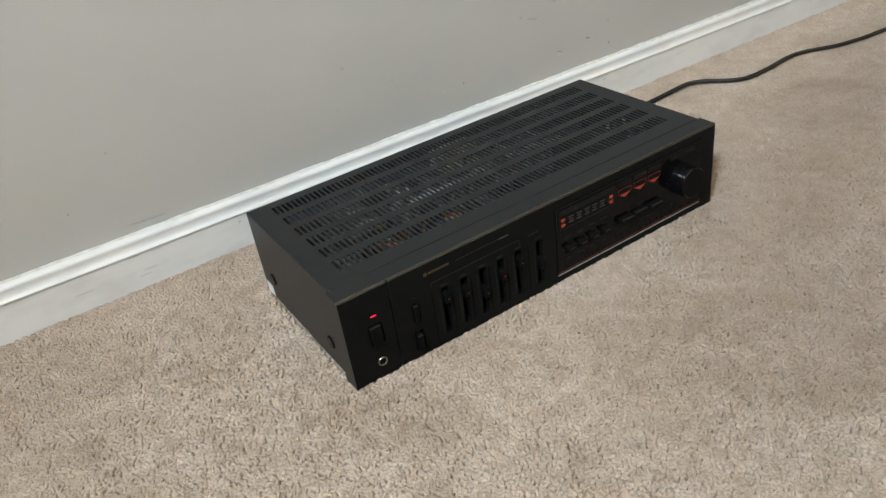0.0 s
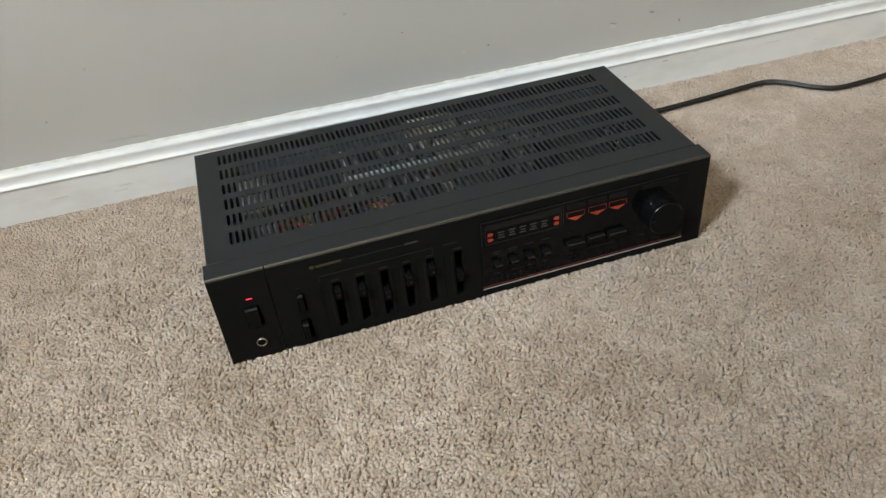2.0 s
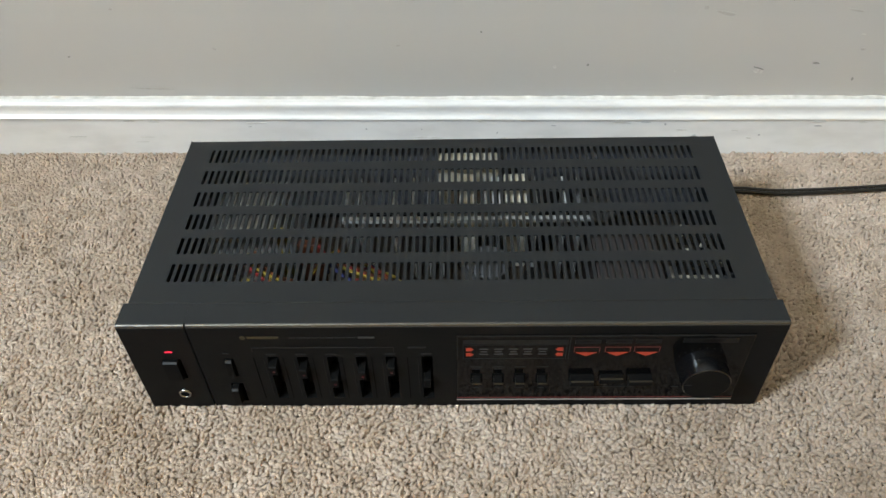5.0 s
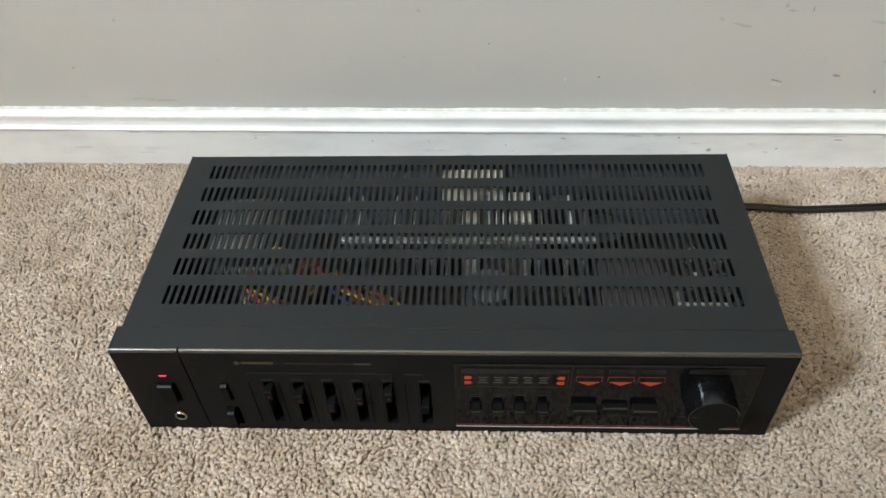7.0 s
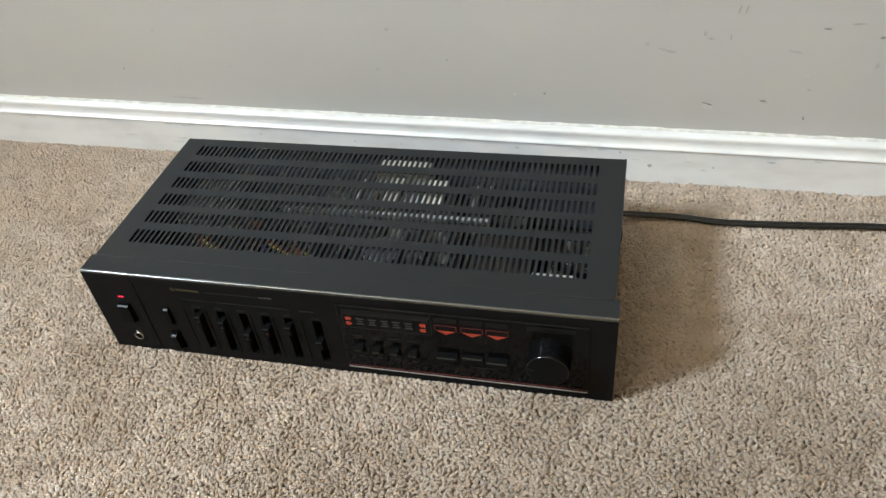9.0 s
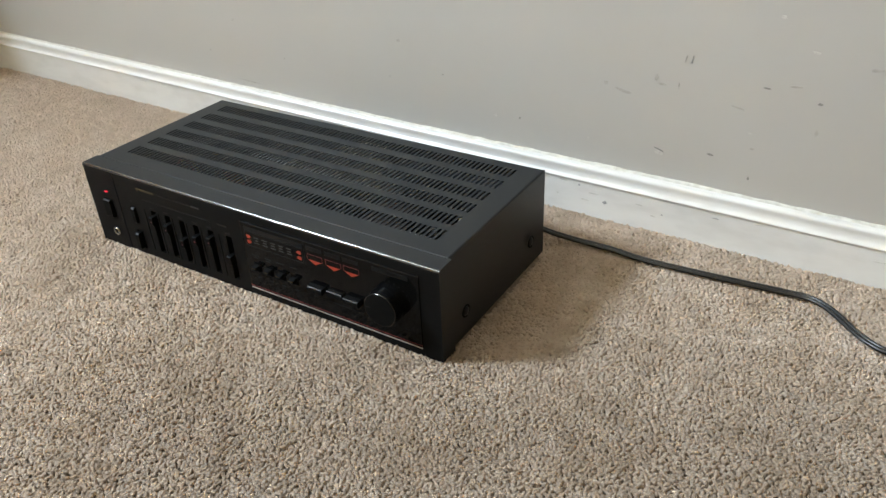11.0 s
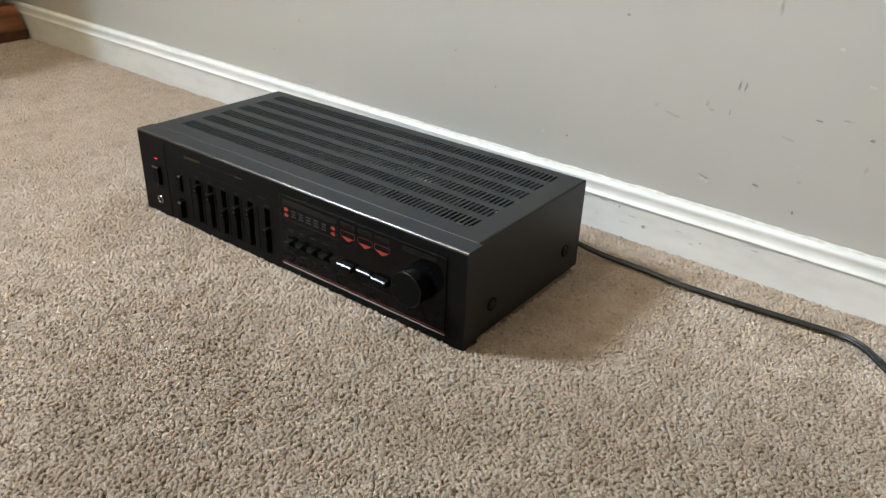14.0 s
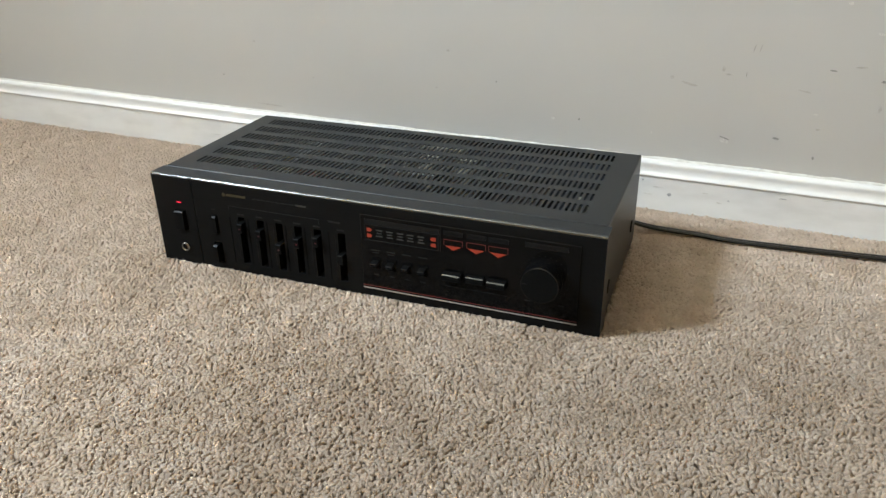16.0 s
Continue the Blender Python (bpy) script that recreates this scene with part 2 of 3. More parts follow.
def add_box(bm, x0, x1, y0, y1, z0, z1, bevel=0.0):
    r = bmesh.ops.create_cube(bm, size=1.0, matrix=Matrix.LocRotScale(((x0 + x1) / 2, (y0 + y1) / 2, (z0 + z1) / 2), None, (x1 - x0, y1 - y0, z1 - z0)))
    if bevel:
        edges = list({e for v in r["verts"] for e in v.link_edges})
        bmesh.ops.bevel(bm, geom=edges, offset=bevel, segments=2, profile=0.5, affect="EDGES")
    return bm


def box(x0, x1, y0, y1, z0, z1, bevel=0.0):
    return add_box(bmesh.new(), x0, x1, y0, y1, z0, z1, bevel)


def add_prism(bm, outline, axis, a, b):
    """A closed outline of (u, v) points drawn out along an axis from a to b."""
    def at(u, v, w):
        return {"x": (w, u, v), "y": (u, w, v), "z": (u, v, w)}[axis]
    lo = [bm.verts.new(at(u, v, a)) for u, v in outline]
    hi = [bm.verts.new(at(u, v, b)) for u, v in outline]
    k = len(outline)
    for i in range(k):
        bm.faces.new((lo[i], lo[(i + 1) % k], hi[(i + 1) % k], hi[i]))
    bm.faces.new(lo)
    bm.faces.new(hi)
    bmesh.ops.recalc_face_normals(bm, faces=bm.faces)
    return bm


def prism(outline, axis, a, b):
    return add_prism(bmesh.new(), outline, axis, a, b)


def lathe(profile, centre, axis="y", steps=32):
    """Turns (radius, height) points round an axis through centre."""
    bm = bmesh.new()
    rings = []
    for r, h in profile:
        ring = []
        for i in range(steps):
            a = 2 * math.pi * i / steps
            c, s = r * math.cos(a), r * math.sin(a)
            p = {"y": (c, h, s), "z": (c, s, h), "x": (h, c, s)}[axis]
            ring.append(bm.verts.new(Vector(p) + Vector(centre)))
        rings.append(ring)
    for a, b in zip(rings, rings[1:]):
        for i in range(steps):
            bm.faces.new((a[i], a[(i + 1) % steps], b[(i + 1) % steps], b[i]))
    bm.faces.new(rings[0])
    bm.faces.new(rings[-1])
    bmesh.ops.recalc_face_normals(bm, faces=bm.faces)
    return bm


def tube(points, radius, sides=8, flat=1.0, detail=6):
    """A smooth tube through points; flat squeezes its height."""
    pts = [Vector(p) for p in points]
    path = []
    for i in range(len(pts) - 1):
        p0, p1, p2, p3 = pts[max(i - 1, 0)], pts[i], pts[i + 1], pts[min(i + 2, len(pts) - 1)]
        for k in range(detail):
            t = k / detail
            path.append(0.5 * (2 * p1 + (p2 - p0) * t + (2 * p0 - 5 * p1 + 4 * p2 - p3) * t * t + (3 * p1 - p0 - 3 * p2 + p3) * t ** 3))
    path.append(pts[-1])
    bm = bmesh.new()
    rings = []
    for i, p in enumerate(path):
        d = (path[min(i + 1, len(path) - 1)] - path[max(i - 1, 0)]).normalized()
        side = d.cross(Vector((0, 0, 1)))
        side = side.normalized() if side.length > 1e-4 else Vector((1, 0, 0))
        up = side.cross(d)
        rings.append([bm.verts.new(p + radius * (math.cos(a) * side + flat * math.sin(a) * up)) for a in (2 * math.pi * k / sides for k in range(sides))])
    for a, b in zip(rings, rings[1:]):
        for k in range(sides):
            bm.faces.new((a[k], a[(k + 1) % sides], b[(k + 1) % sides], b[k]))
    bm.faces.new(rings[0])
    bm.faces.new(rings[-1])
    bmesh.ops.recalc_face_normals(bm, faces=bm.faces)
    return bm


def empty(name, at=(0, 0, 0)):
    ob = new(name)
    ob.location = at
    ob.empty_display_size = 0.05
    return ob


# ---- room ----
PILE = 0.0027


def floor_z(x, y):
    """The carpet's tips: it falls a little towards the wall behind the amplifier, and to the east."""
    return -max(0.0, min(y, 0.32)) / 0.3 * (0.0062 + 0.0120 * max(-1.1, min(1.0, x)))


bm = bmesh.new()
xs = [WEST - 0.1, -1.2, -0.6, -0.2, 0.2, 0.6, 1.0, EAST + 0.1]
ys = [SOUTH - 0.1, -1.2, -0.6, 0.0, 0.1, 0.2, 0.32, WALL + 0.1]
grid = [[bm.verts.new((x, y, floor_z(x, y) - PILE)) for x in xs] for y in ys]
for j in range(len(ys) - 1):
    for i in range(len(xs) - 1):
        bm.faces.new((grid[j][i], grid[j][i + 1], grid[j + 1][i + 1], grid[j + 1][i]))
floor_ob = tagged(part("floor", bm, M_CARPET, smooth=True), "beige cut-pile carpet floor with trodden patches and painted shade to the east", "carpet", kind="structure")

wall_north = tagged(part("wall_north", box(WEST - 0.1, EAST + 0.1, WALL, WALL + 0.1, -0.03, TOP), M_WALL), "greige painted wall with nicks and scuffs behind the amplifier", "wall", kind="structure")
# the other walls and the ceiling are unseen, added as warm reflectors
tagged(part("wall_east", box(EAST, EAST + 0.1, SOUTH, WALL, -0.03, TOP), M_WARM), "plain unseen wall, toned for warm bounce light", "wall", kind="structure")
tagged(part("wall_south", box(WEST - 0.1, EAST + 0.1, SOUTH - 0.1, SOUTH, -0.03, TOP), M_WARM), "plain unseen wall, toned for warm bounce light", "wall", kind="structure")
bm = box(WEST - 0.1, WEST, SOUTH, WIN_Y0, -0.03, TOP)
add_box(bm, WEST - 0.1, WEST, WIN_Y1, WALL, -0.03, TOP)
add_box(bm, WEST - 0.1, WEST, WIN_Y0, WIN_Y1, -0.03, WIN_Z0)
add_box(bm, WEST - 0.1, WEST, WIN_Y0, WIN_Y1, WIN_Z1, TOP)
tagged(part("wall_west", bm, M_WARM), "unseen wall toned for warm bounce light, with a window opening", "wall", kind="structure")
tagged(part("ceiling", box(WEST - 0.1, EAST + 0.1, SOUTH - 0.1, WALL + 0.1, TOP, TOP + 0.08), M_CEIL), "plain unseen ceiling, toned for warm bounce light", "ceiling", kind="structure")
win = tagged(empty("window_1", (WEST, (WIN_Y0 + WIN_Y1) / 2, WIN_Z0)), "white-framed window that lets in soft daylight", "window", kind="structure")


def window_bar(name, y0, y1, z0, z1, depth=0.03):
    ob = part(name, box(WEST - 0.02, WEST - 0.02 + depth, y0, y1, z0, z1, 0.004), M_TRIM)
    ob.parent = win
    ob.matrix_parent_inverse = Matrix.Translation(-win.location)
    return ob


for y0, y1, z0, z1 in ((WIN_Y0, WIN_Y0 + 0.03, WIN_Z0, WIN_Z1), (WIN_Y1 - 0.03, WIN_Y1, WIN_Z0, WIN_Z1), (WIN_Y0 + 0.03, WIN_Y1 - 0.03, WIN_Z1 - 0.03, WIN_Z1), (WIN_Y0 + 0.03, WIN_Y1 - 0.03, WIN_Z0, WIN_Z0 + 0.03)):
    window_bar("window_frame", y0, y1, z0, z1)
window_bar("window_sill", WIN_Y0 - 0.04, WIN_Y1 + 0.04, WIN_Z0 - 0.025, WIN_Z0, 0.05)

# baseboard: flat face, a thin step, a cove and a rounded cap; it runs slightly downhill to the east
BB = [(0.0, -0.03), (-0.0125, -0.03), (-0.0125, 0.0342), (-0.0138, 0.0349), (-0.0141, 0.0360), (-0.0136, 0.0370), (-0.0116, 0.0380), (-0.0102, 0.0405), (-0.0097, 0.0435), (-0.0099, 0.0465), (-0.0104, 0.0485),
      (-0.0096, 0.0504), (-0.0075, 0.0516), (-0.004, 0.0522), (0.0, 0.0525)]


def baseboard_top(x):
    return -(0.0130 if x > 0 else 0.0160) * max(-1.2, min(1.2, x)) - 0.0008


bm = bmesh.new()
cuts = [WEST + 0.001 + i * (EAST - WEST - 0.002) / 60 for i in range(61)]
rows_bb = []
for x in cuts:
    d = 0.0004 * noise.noise((x * 9, 0, 0))
    rows_bb.append([bm.verts.new((x, WALL - 0.0005 + y + (d if y else 0), z + (baseboard_top(x) if z > 0 else 0))) for y, z in BB])
for a, b in zip(rows_bb, rows_bb[1:]):
    for i in range(len(BB) - 1):
        bm.faces.new((a[i], b[i], b[i + 1], a[i + 1]))
bmesh.ops.recalc_face_normals(bm, faces=bm.faces)
for f in bm.faces:
    f.smooth = 0.0365 < f.calc_center_median().z - baseboard_top(f.calc_center_median().x)
baseboard = tagged(part("baseboard", bm, M_TRIM), "white gloss-painted moulded baseboard, chipped and smudged", "baseboard", kind="structure")

# ragged bead of caulk and paint along the baseboard's top
bm = bmesh.new()
prev = None
for i in range(420):
    x = -1.05 + i * 0.005
    zt = 0.0525 + baseboard_top(x)
    h = 0.0016 + 0.0022 * max(0, noise.noise((x * 14, 3, 0))) + 0.0012 * noise.noise((x * 60, 7, 0))
    h = max(h * (0.45 if x < 0 else 0.75), 0.0005)
    y = WALL - 0.0008
    cur = [bm.verts.new(p) for p in ((x, y - 0.003, zt - 0.0004), (x, y - 0.0024, zt + 0.4 * h), (x, y - 0.0008, zt + h), (x, y + 0.0009, zt + h * 1.15))]
    if prev:
        for k in range(3):
            bm.faces.new((prev[k], cur[k], cur[k + 1], prev[k + 1]))
    prev = cur
bmesh.ops.recalc_face_normals(bm, faces=bm.faces)
part("caulk_bead", bm, M_CAULK, baseboard, "uneven white caulk bead", smooth=True)


def blotch(name, x, y, z, w, h, mat, parent, tilt=0.0, seed=1):
    """A small ragged flake on the wall, half a millimetre thick."""
    rnd = random.Random(seed)
    outline = []
    for k in range(10):
        a = 2 * math.pi * k / 10
        r = rnd.uniform(0.6, 1.0)
        u, v = w / 2 * r * math.cos(a), h / 2 * r * math.sin(a)
        c, s = math.cos(radians(tilt)), math.sin(radians(tilt))
        outline.append((x + u * c - v * s, z + u * s + v * c))
    return part(name, prism(outline, "y", y - 0.0005, y + 0.0004), mat, parent)


# nicks, chips and rubbed marks: x, z, width, height, tilt
for k, (x, z, w, h, tl) in enumerate(((0.342, 0.085, 0.008, 0.003, -10), (0.129, 0.086, 0.003, 0.003, 0), (0.307, 0.179, 0.0008, 0.012, -10), (0.313, 0.179, 0.0008, 0.010, -12), (0.385, 0.161, 0.010, 0.002, -5),
                                      (0.303, 0.151, 0.0009, 0.006, 0), (0.183, 0.228, 0.004, 0.003, 0), (0.382, 0.067, 0.003, 0.005, 10), (0.432, 0.153, 0.006, 0.003, 0), (-0.360, 0.102, 0.003, 0.002, 30), (0.028, 0.122, 0.002, 0.002, 0))):
    blotch("scuff_mark", x, WALL, z, w, h, M_SCUFF, wall_north, tl, k)
for k, (x, z, w, h, tl) in enumerate(((0.247, 0.137, 0.022, 0.004, -12), (0.228, 0.143, 0.005, 0.005, 30), (0.280, 0.156, 0.004, 0.010, 0), (0.410, 0.166, 0.014, 0.003, 4), (0.361, 0.138, 0.02, 0.0025, -12),
                                      (0.381, 0.099, 0.007, 0.004, 0), (0.434, 0.125, 0.004, 0.009, 0), (0.286, 0.150, 0.012, 0.003, -5), (-0.033, 0.155, 0.006, 0.004, 0), (-0.221, 0.108, 0.005, 0.002, -20),
                                      (-0.290, 0.066, 0.05, 0.002, -3), (-0.305, 0.150, 0.004, 0.003, 0), (0.329, 0.255, 0.003, 0.014, 0), (-0.049, 0.109, 0.004, 0.002, 0), (0.47, 0.19, 0.012, 0.004, 10), (0.51, 0.12, 0.01, 0.003, -6))):
    blotch("faint_scuff", x, WALL, z, w, h, M_FAINT, wall_north, tl, 40 + k)
for k, (x, z, w, h, tl) in enumerate(((0.098, 0.0845, 0.0045, 0.004, 0), (0.290, 0.0775, 0.013, 0.006, -15), (0.388, 0.227, 0.006, 0.004, 0), (0.376, 0.114, 0.005, 0.002, 0), (0.420, 0.199, 0.008, 0.003, -4), (0.212, 0.078, 0.002, 0.002, 0))):
    blotch("paint_chip", x, WALL, z, w, h, M_CHIP, wall_north, tl, 80 + k)
blotch("scuff_mark", 0.290, WALL - 0.0006, 0.0805, 0.014, 0.0014, M_SCUFF, wall_north, -16, 99)
for k, (x, z, w, h) in enumerate(((0.241, 0.011, 0.006, 0.005), (0.21, 0.026, 0.003, 0.003), (-0.085, 0.0245, 0.002, 0.002), (-0.030, 0.0235, 0.002, 0.002), (0.10, 0.026, 0.006, 0.0015), (0.305, 0.012, 0.003, 0.002), (0.045, 0.018, 0.0015, 0.003), (0.36, 0.022, 0.009, 0.0012), (0.19, 0.0285, 0.012, 0.001), (-0.2, 0.029, 0.004, 0.001))):
    blotch("nick", x, WALL - 0.0130, z, w, h, M_NICK, baseboard, 0, 120 + k)

# grey smears on the baseboard's flat face and under its step
M_SMEAR = grained("grey_smear", (0.40, 0.39, 0.375), (0.56, 0.55, 0.53), 0.5, 220.0)
for k in range(26):
    r5 = random.Random(300 + k)
    x = r5.uniform(-0.55, 0.75)
    z = r5.choice((0.0325, 0.0315, 0.022, 0.014, 0.008)) + baseboard_top(x) + r5.uniform(-0.001, 0.001)
    blotch("smear", x, WALL - 0.0131, z, r5.uniform(0.004, 0.024), r5.uniform(0.0006, 0.0016), M_SMEAR, baseboard, r5.uniform(-4, 2), 300 + k)

# ---- amplifier ----
W2, HT, DEP, PANEL = 0.22, 0.0925, 0.199, 0.020
amp = tagged(empty("amplifier"), "black stereo amplifier with slotted steel cover standing on carpet", "amplifier")


def plate(x0, x1, z0, z1, y0, y1, holes, round_top=0.0):
    """A plate in the x-z plane with rectangular holes, its top and bottom front edges rounded."""
    bm = bmesh.new()
    gx = sorted({x0, x1, *(h[0] for h in holes), *(h[1] for h in holes)})
    gz = sorted({z0 + round_top, z1 - round_top, *(h[2] for h in holes), *(h[3] for h in holes)})

    def open_cell(i, j):
        if i < 0 or j < 0 or i >= len(gx) - 1 or j >= len(gz) - 1:
            return None
        cx, cz = (gx[i] + gx[i + 1]) / 2, (gz[j] + gz[j + 1]) / 2
        return any(a < cx < b and c < cz < d for a, b, c, d in holes)

    def quad(*p):
        bm.faces.new([bm.verts.new(q) for q in p])

    for i in range(len(gx) - 1):
        for j in range(len(gz) - 1):
            if open_cell(i, j):
                continue
            a, b, c, d = gx[i], gx[i + 1], gz[j], gz[j + 1]
            quad((a, y0, c), (b, y0, c), (b, y0, d), (a, y0, d))
            for (u, v), p, q in (((i - 1, j), (a, c), (a, d)), ((i + 1, j), (b, c), (b, d)), ((i, j - 1), (a, c), (b, c)), ((i, j + 1), (a, d), (b, d))):
                if open_cell(u, v):
                    quad((p[0], y0, p[1]), (q[0], y0, q[1]), (q[0], y1, q[1]), (p[0], y1, p[1]))
    r = round_top
    arc = [(y0 + r - r * math.cos(math.pi * k / 20), r * math.sin(math.pi * k / 20)) for k in range(11)] + [(y1, r)]
    for base, sgn in ((z1 - r, 1), (z0 + r, -1)):
        for (ya, za), (yb, zb) in zip(arc, arc[1:]):
            quad((x0, ya, base + sgn * za), (x1, ya, base + sgn * za), (x1, yb, base + sgn * zb), (x0, yb, base + sgn * zb))
            if sgn > 0:
                bm.faces.ensure_lookup_table()
                bm.faces[-1].material_index = 1 if yb < y1 else 2
                bm.faces[-1].smooth = False
    for x in (x0, x1):
        side = [(y, z1 - r + z) for y, z in arc] + [(y, z0 + r - z) for y, z in reversed(arc)]
        bm.faces.new([bm.verts.new((x, y, z)) for y, z in side]).material_index = 2
    bmesh.ops.remove_doubles(bm, verts=bm.verts, dist=1e-6)
    bmesh.ops.recalc_face_normals(bm, faces=bm.faces)
    return bm


EDGE = 0.0022
ZB = -0.002
SLIDERS = [(-0.1215, 0.0540), (-0.1012, 0.0500), (-0.0808, 0.0390), (-0.0608, 0.0480), (-0.0405, 0.0525), (-0.0160, 0.0385)]
power_panel = part("power_panel", plate(-W2, -0.1748, ZB, HT, 0, PANEL, [(-0.1985, -0.1855, 0.0355, 0.0570)], EDGE), [M_FRONT, M_EDGE, M_COVER], amp, "black panel section with power button")
holes = [(x - 0.0038, x + 0.0038, 0.0100, 0.0588) for x, _ in SLIDERS] + [(-0.1555, -0.1490, 0.0375, 0.0570), (-0.1570, -0.1480, 0.0070, 0.0285)]
front_panel = part("front_panel", plate(-0.1735, W2, ZB, HT, 0, PANEL, holes, EDGE), [M_FRONT, M_EDGE, M_COVER], amp, "satin black control panel")
part("joint_filler", box(-0.1748, -0.1735, 0.0030, PANEL, ZB, HT - 0.0001), M_COVER, amp)
# black sheet puts shade behind the panel's openings
part("cavity_shade_back", box(-W2 + 0.003, W2 - 0.003, PANEL - 0.006, PANEL + 0.0008, 0.002, HT - 0.004), M_DARK, amp)

# cover: top sheet with six rows of slots, and two folded sides
CX, CY0, CZ = W2 - 0.0028, PANEL, HT + 0.0006
N_SLOT, SX0, SX1 = 78, -0.1945, 0.1925
SLOT_ROWS = [(0.169, 0.186), (0.1425, 0.1595), (0.1165, 0.1335), (0.0910, 0.1080), (0.0655, 0.0828), (0.0385, 0.0565)]
bm = bmesh.new()
PITCH = (SX1 - SX0) / (N_SLOT - 1)
HALF = 0.00135
T = 0.0012


def flat(x0, x1, y0, y1, z):
    bm.faces.new([bm.verts.new(p) for p in ((x0, y0, z), (x1, y0, z), (x1, y1, z), (x0, y1, z))])


cell_x0, cell_x1 = SX0 - PITCH / 2, SX1 + PITCH / 2
bands = sorted(SLOT_ROWS)
MARGIN = 0.0025
edges_y = [CY0]
for a, b in bands:
    edges_y += [a - MARGIN, b + MARGIN]
edges_y.append(DEP - 0.0015)
for k in range(0, len(edges_y), 2):
    flat(-CX + 0.0015, CX - 0.0015, edges_y[k], edges_y[k + 1], CZ)
for a, b in bands:
    flat(-CX + 0.0015, cell_x0, a - MARGIN, b + MARGIN, CZ)
    flat(cell_x1, CX - 0.0015, a - MARGIN, b + MARGIN, CZ)
    for i in range(N_SLOT):
        x = SX0 + i * PITCH
        hole = [(x - HALF, a + HALF), (x - HALF * 0.6, a + 0.2 * HALF), (x + HALF * 0.6, a + 0.2 * HALF), (x + HALF, a + HALF), (x + HALF, b - HALF), (x + HALF * 0.6, b - 0.2 * HALF), (x - HALF * 0.6, b - 0.2 * HALF), (x - HALF, b - HALF)]
        l, r, lo, hi = x - PITCH / 2, x + PITCH / 2, a - MARGIN, b + MARGIN
        out = [(l, a + HALF), (l, lo), (r, lo), (r, a + HALF), (r, b - HALF), (r, hi), (l, hi), (l, b - HALF)]
        ho = [bm.verts.new((*p, CZ)) for p in hole]
        hu = [bm.verts.new((*p, CZ - T)) for p in hole]
        ou = [bm.verts.new((*p, CZ)) for p in out]
        for k in range(8):
            n = (k + 1) % 8
            bm.faces.new((ou[k], ou[n], ho[n], ho[k]))
            bm.faces.new((ho[k], ho[n], hu[n], hu[k]))
# folded edges and sides
prof = [(CX - 0.0015, CZ), (CX - 0.0006, CZ - 0.0003), (CX, CZ - 0.0015), (CX, 0.0005)]
for s in (-1, 1):
    for (xa, za), (xb, zb) in zip(prof, prof[1:]):
        bm.faces.new([bm.verts.new(p) for p in ((s * xa, CY0, za), (s * xb, CY0, zb), (s * xb, DEP, zb), (s * xa, DEP, za))])
    bm.faces.new([bm.verts.new(p) for p in ((s * (CX - T), CY0, CZ - T), (s * (CX - T), CY0, 0.0005), (s * (CX - T), DEP, 0.0005), (s * (CX - T), DEP, CZ - T))])
bm.faces.new([bm.verts.new(p) for p in ((-CX + 0.0015, DEP - 0.0015, CZ), (CX - 0.0015, DEP - 0.0015, CZ), (CX - 0.0015, DEP, CZ - 0.0015), (-CX + 0.0015, DEP, CZ - 0.0015))])
bmesh.ops.remove_doubles(bm, verts=bm.verts, dist=1e-6)
lip = [bm.verts.new(q) for q in ((-CX + 0.0015, CY0, CZ), (CX - 0.0015, CY0, CZ), (CX - 0.0015, CY0 - 0.0006, HT - 0.0002), (-CX + 0.0015, CY0 - 0.0006, HT - 0.0002))]
bm.faces.new(lip)
cover = part("cover", bm, M_COVER, amp, "black enamelled steel cover with six rows of vent slots")
part("rear_panel", box(-CX + 0.002, CX - 0.002, DEP - 0.003, DEP - 0.001, 0.0, CZ - 0.002), M_COVER, amp)
part("chassis_base", box(-CX + 0.002, CX - 0.002, PANEL, DEP - 0.003, 0.0, 0.002), M_STEEL, amp)
for s in (-1, 1):
    for y, z in ((0.0435, 0.0255), (0.170, 0.0275)):
        c = (s * CX, y, z)
        cup = part("screw_cup", lathe([(0.0062, s * -0.0001), (0.0062, s * 0.0005), (0.0056, s * 0.0008), (0.0049, s * 0.0003)], c, "x", 24), M_DARK, amp)
        scr = part("screw", lathe([(0.0046, s * 0.0002), (0.0043, s * 0.0008), (0.0029, s * 0.0012), (0.0007, s * 0.0013)], c, "x", 20), M_BLACK, amp, "black cross-head screw", True)
for x in (-0.19, 0.19):
    for y in (0.035, 0.178):
        part("foot", lathe([(0.0105, -0.0030), (0.0120, -0.0022), (0.0120, 0.0)], (x, y, 0.0), "z", 20), M_BLACK, amp, "round black rubber foot")
part("sticker", box(-CX - 0.0004, -CX + 0.0002, 0.181, 0.196, 0.001, 0.0135), M_LABEL, amp, "worn pale sticker at the bottom edge")

# power section
def glint(bm):
    """The fourth side of a key's outline is its polished chamfer."""
    bm.faces.ensure_lookup_table()
    bm.faces[3].material_index = 1
    return bm


def keycap(name, x0, x1, out, z0, z1, ch=0.0012, mat=M_KEY, edge=M_SOFTEDGE, parent=amp):
    o = [(0.010, z0), (0.0005 - out, z0), (-out, z0 + 0.0006), (-out, z1 - 0.95 * ch), (1.1 * ch - out, z1 - 0.1 * ch), (0.010, z1)]
    return part(name, glint(prism(o, "x", x0, x1)), [mat, edge], parent)


part("power_lamp", box(-0.1942, -0.1890, -0.0006, 0.002, 0.0645, 0.0656, 0.0003), M_LED, amp, "lit red power lamp")
keycap("power_button", -0.1978, -0.1878, 0.0030, 0.0360, 0.0560, 0.0012)
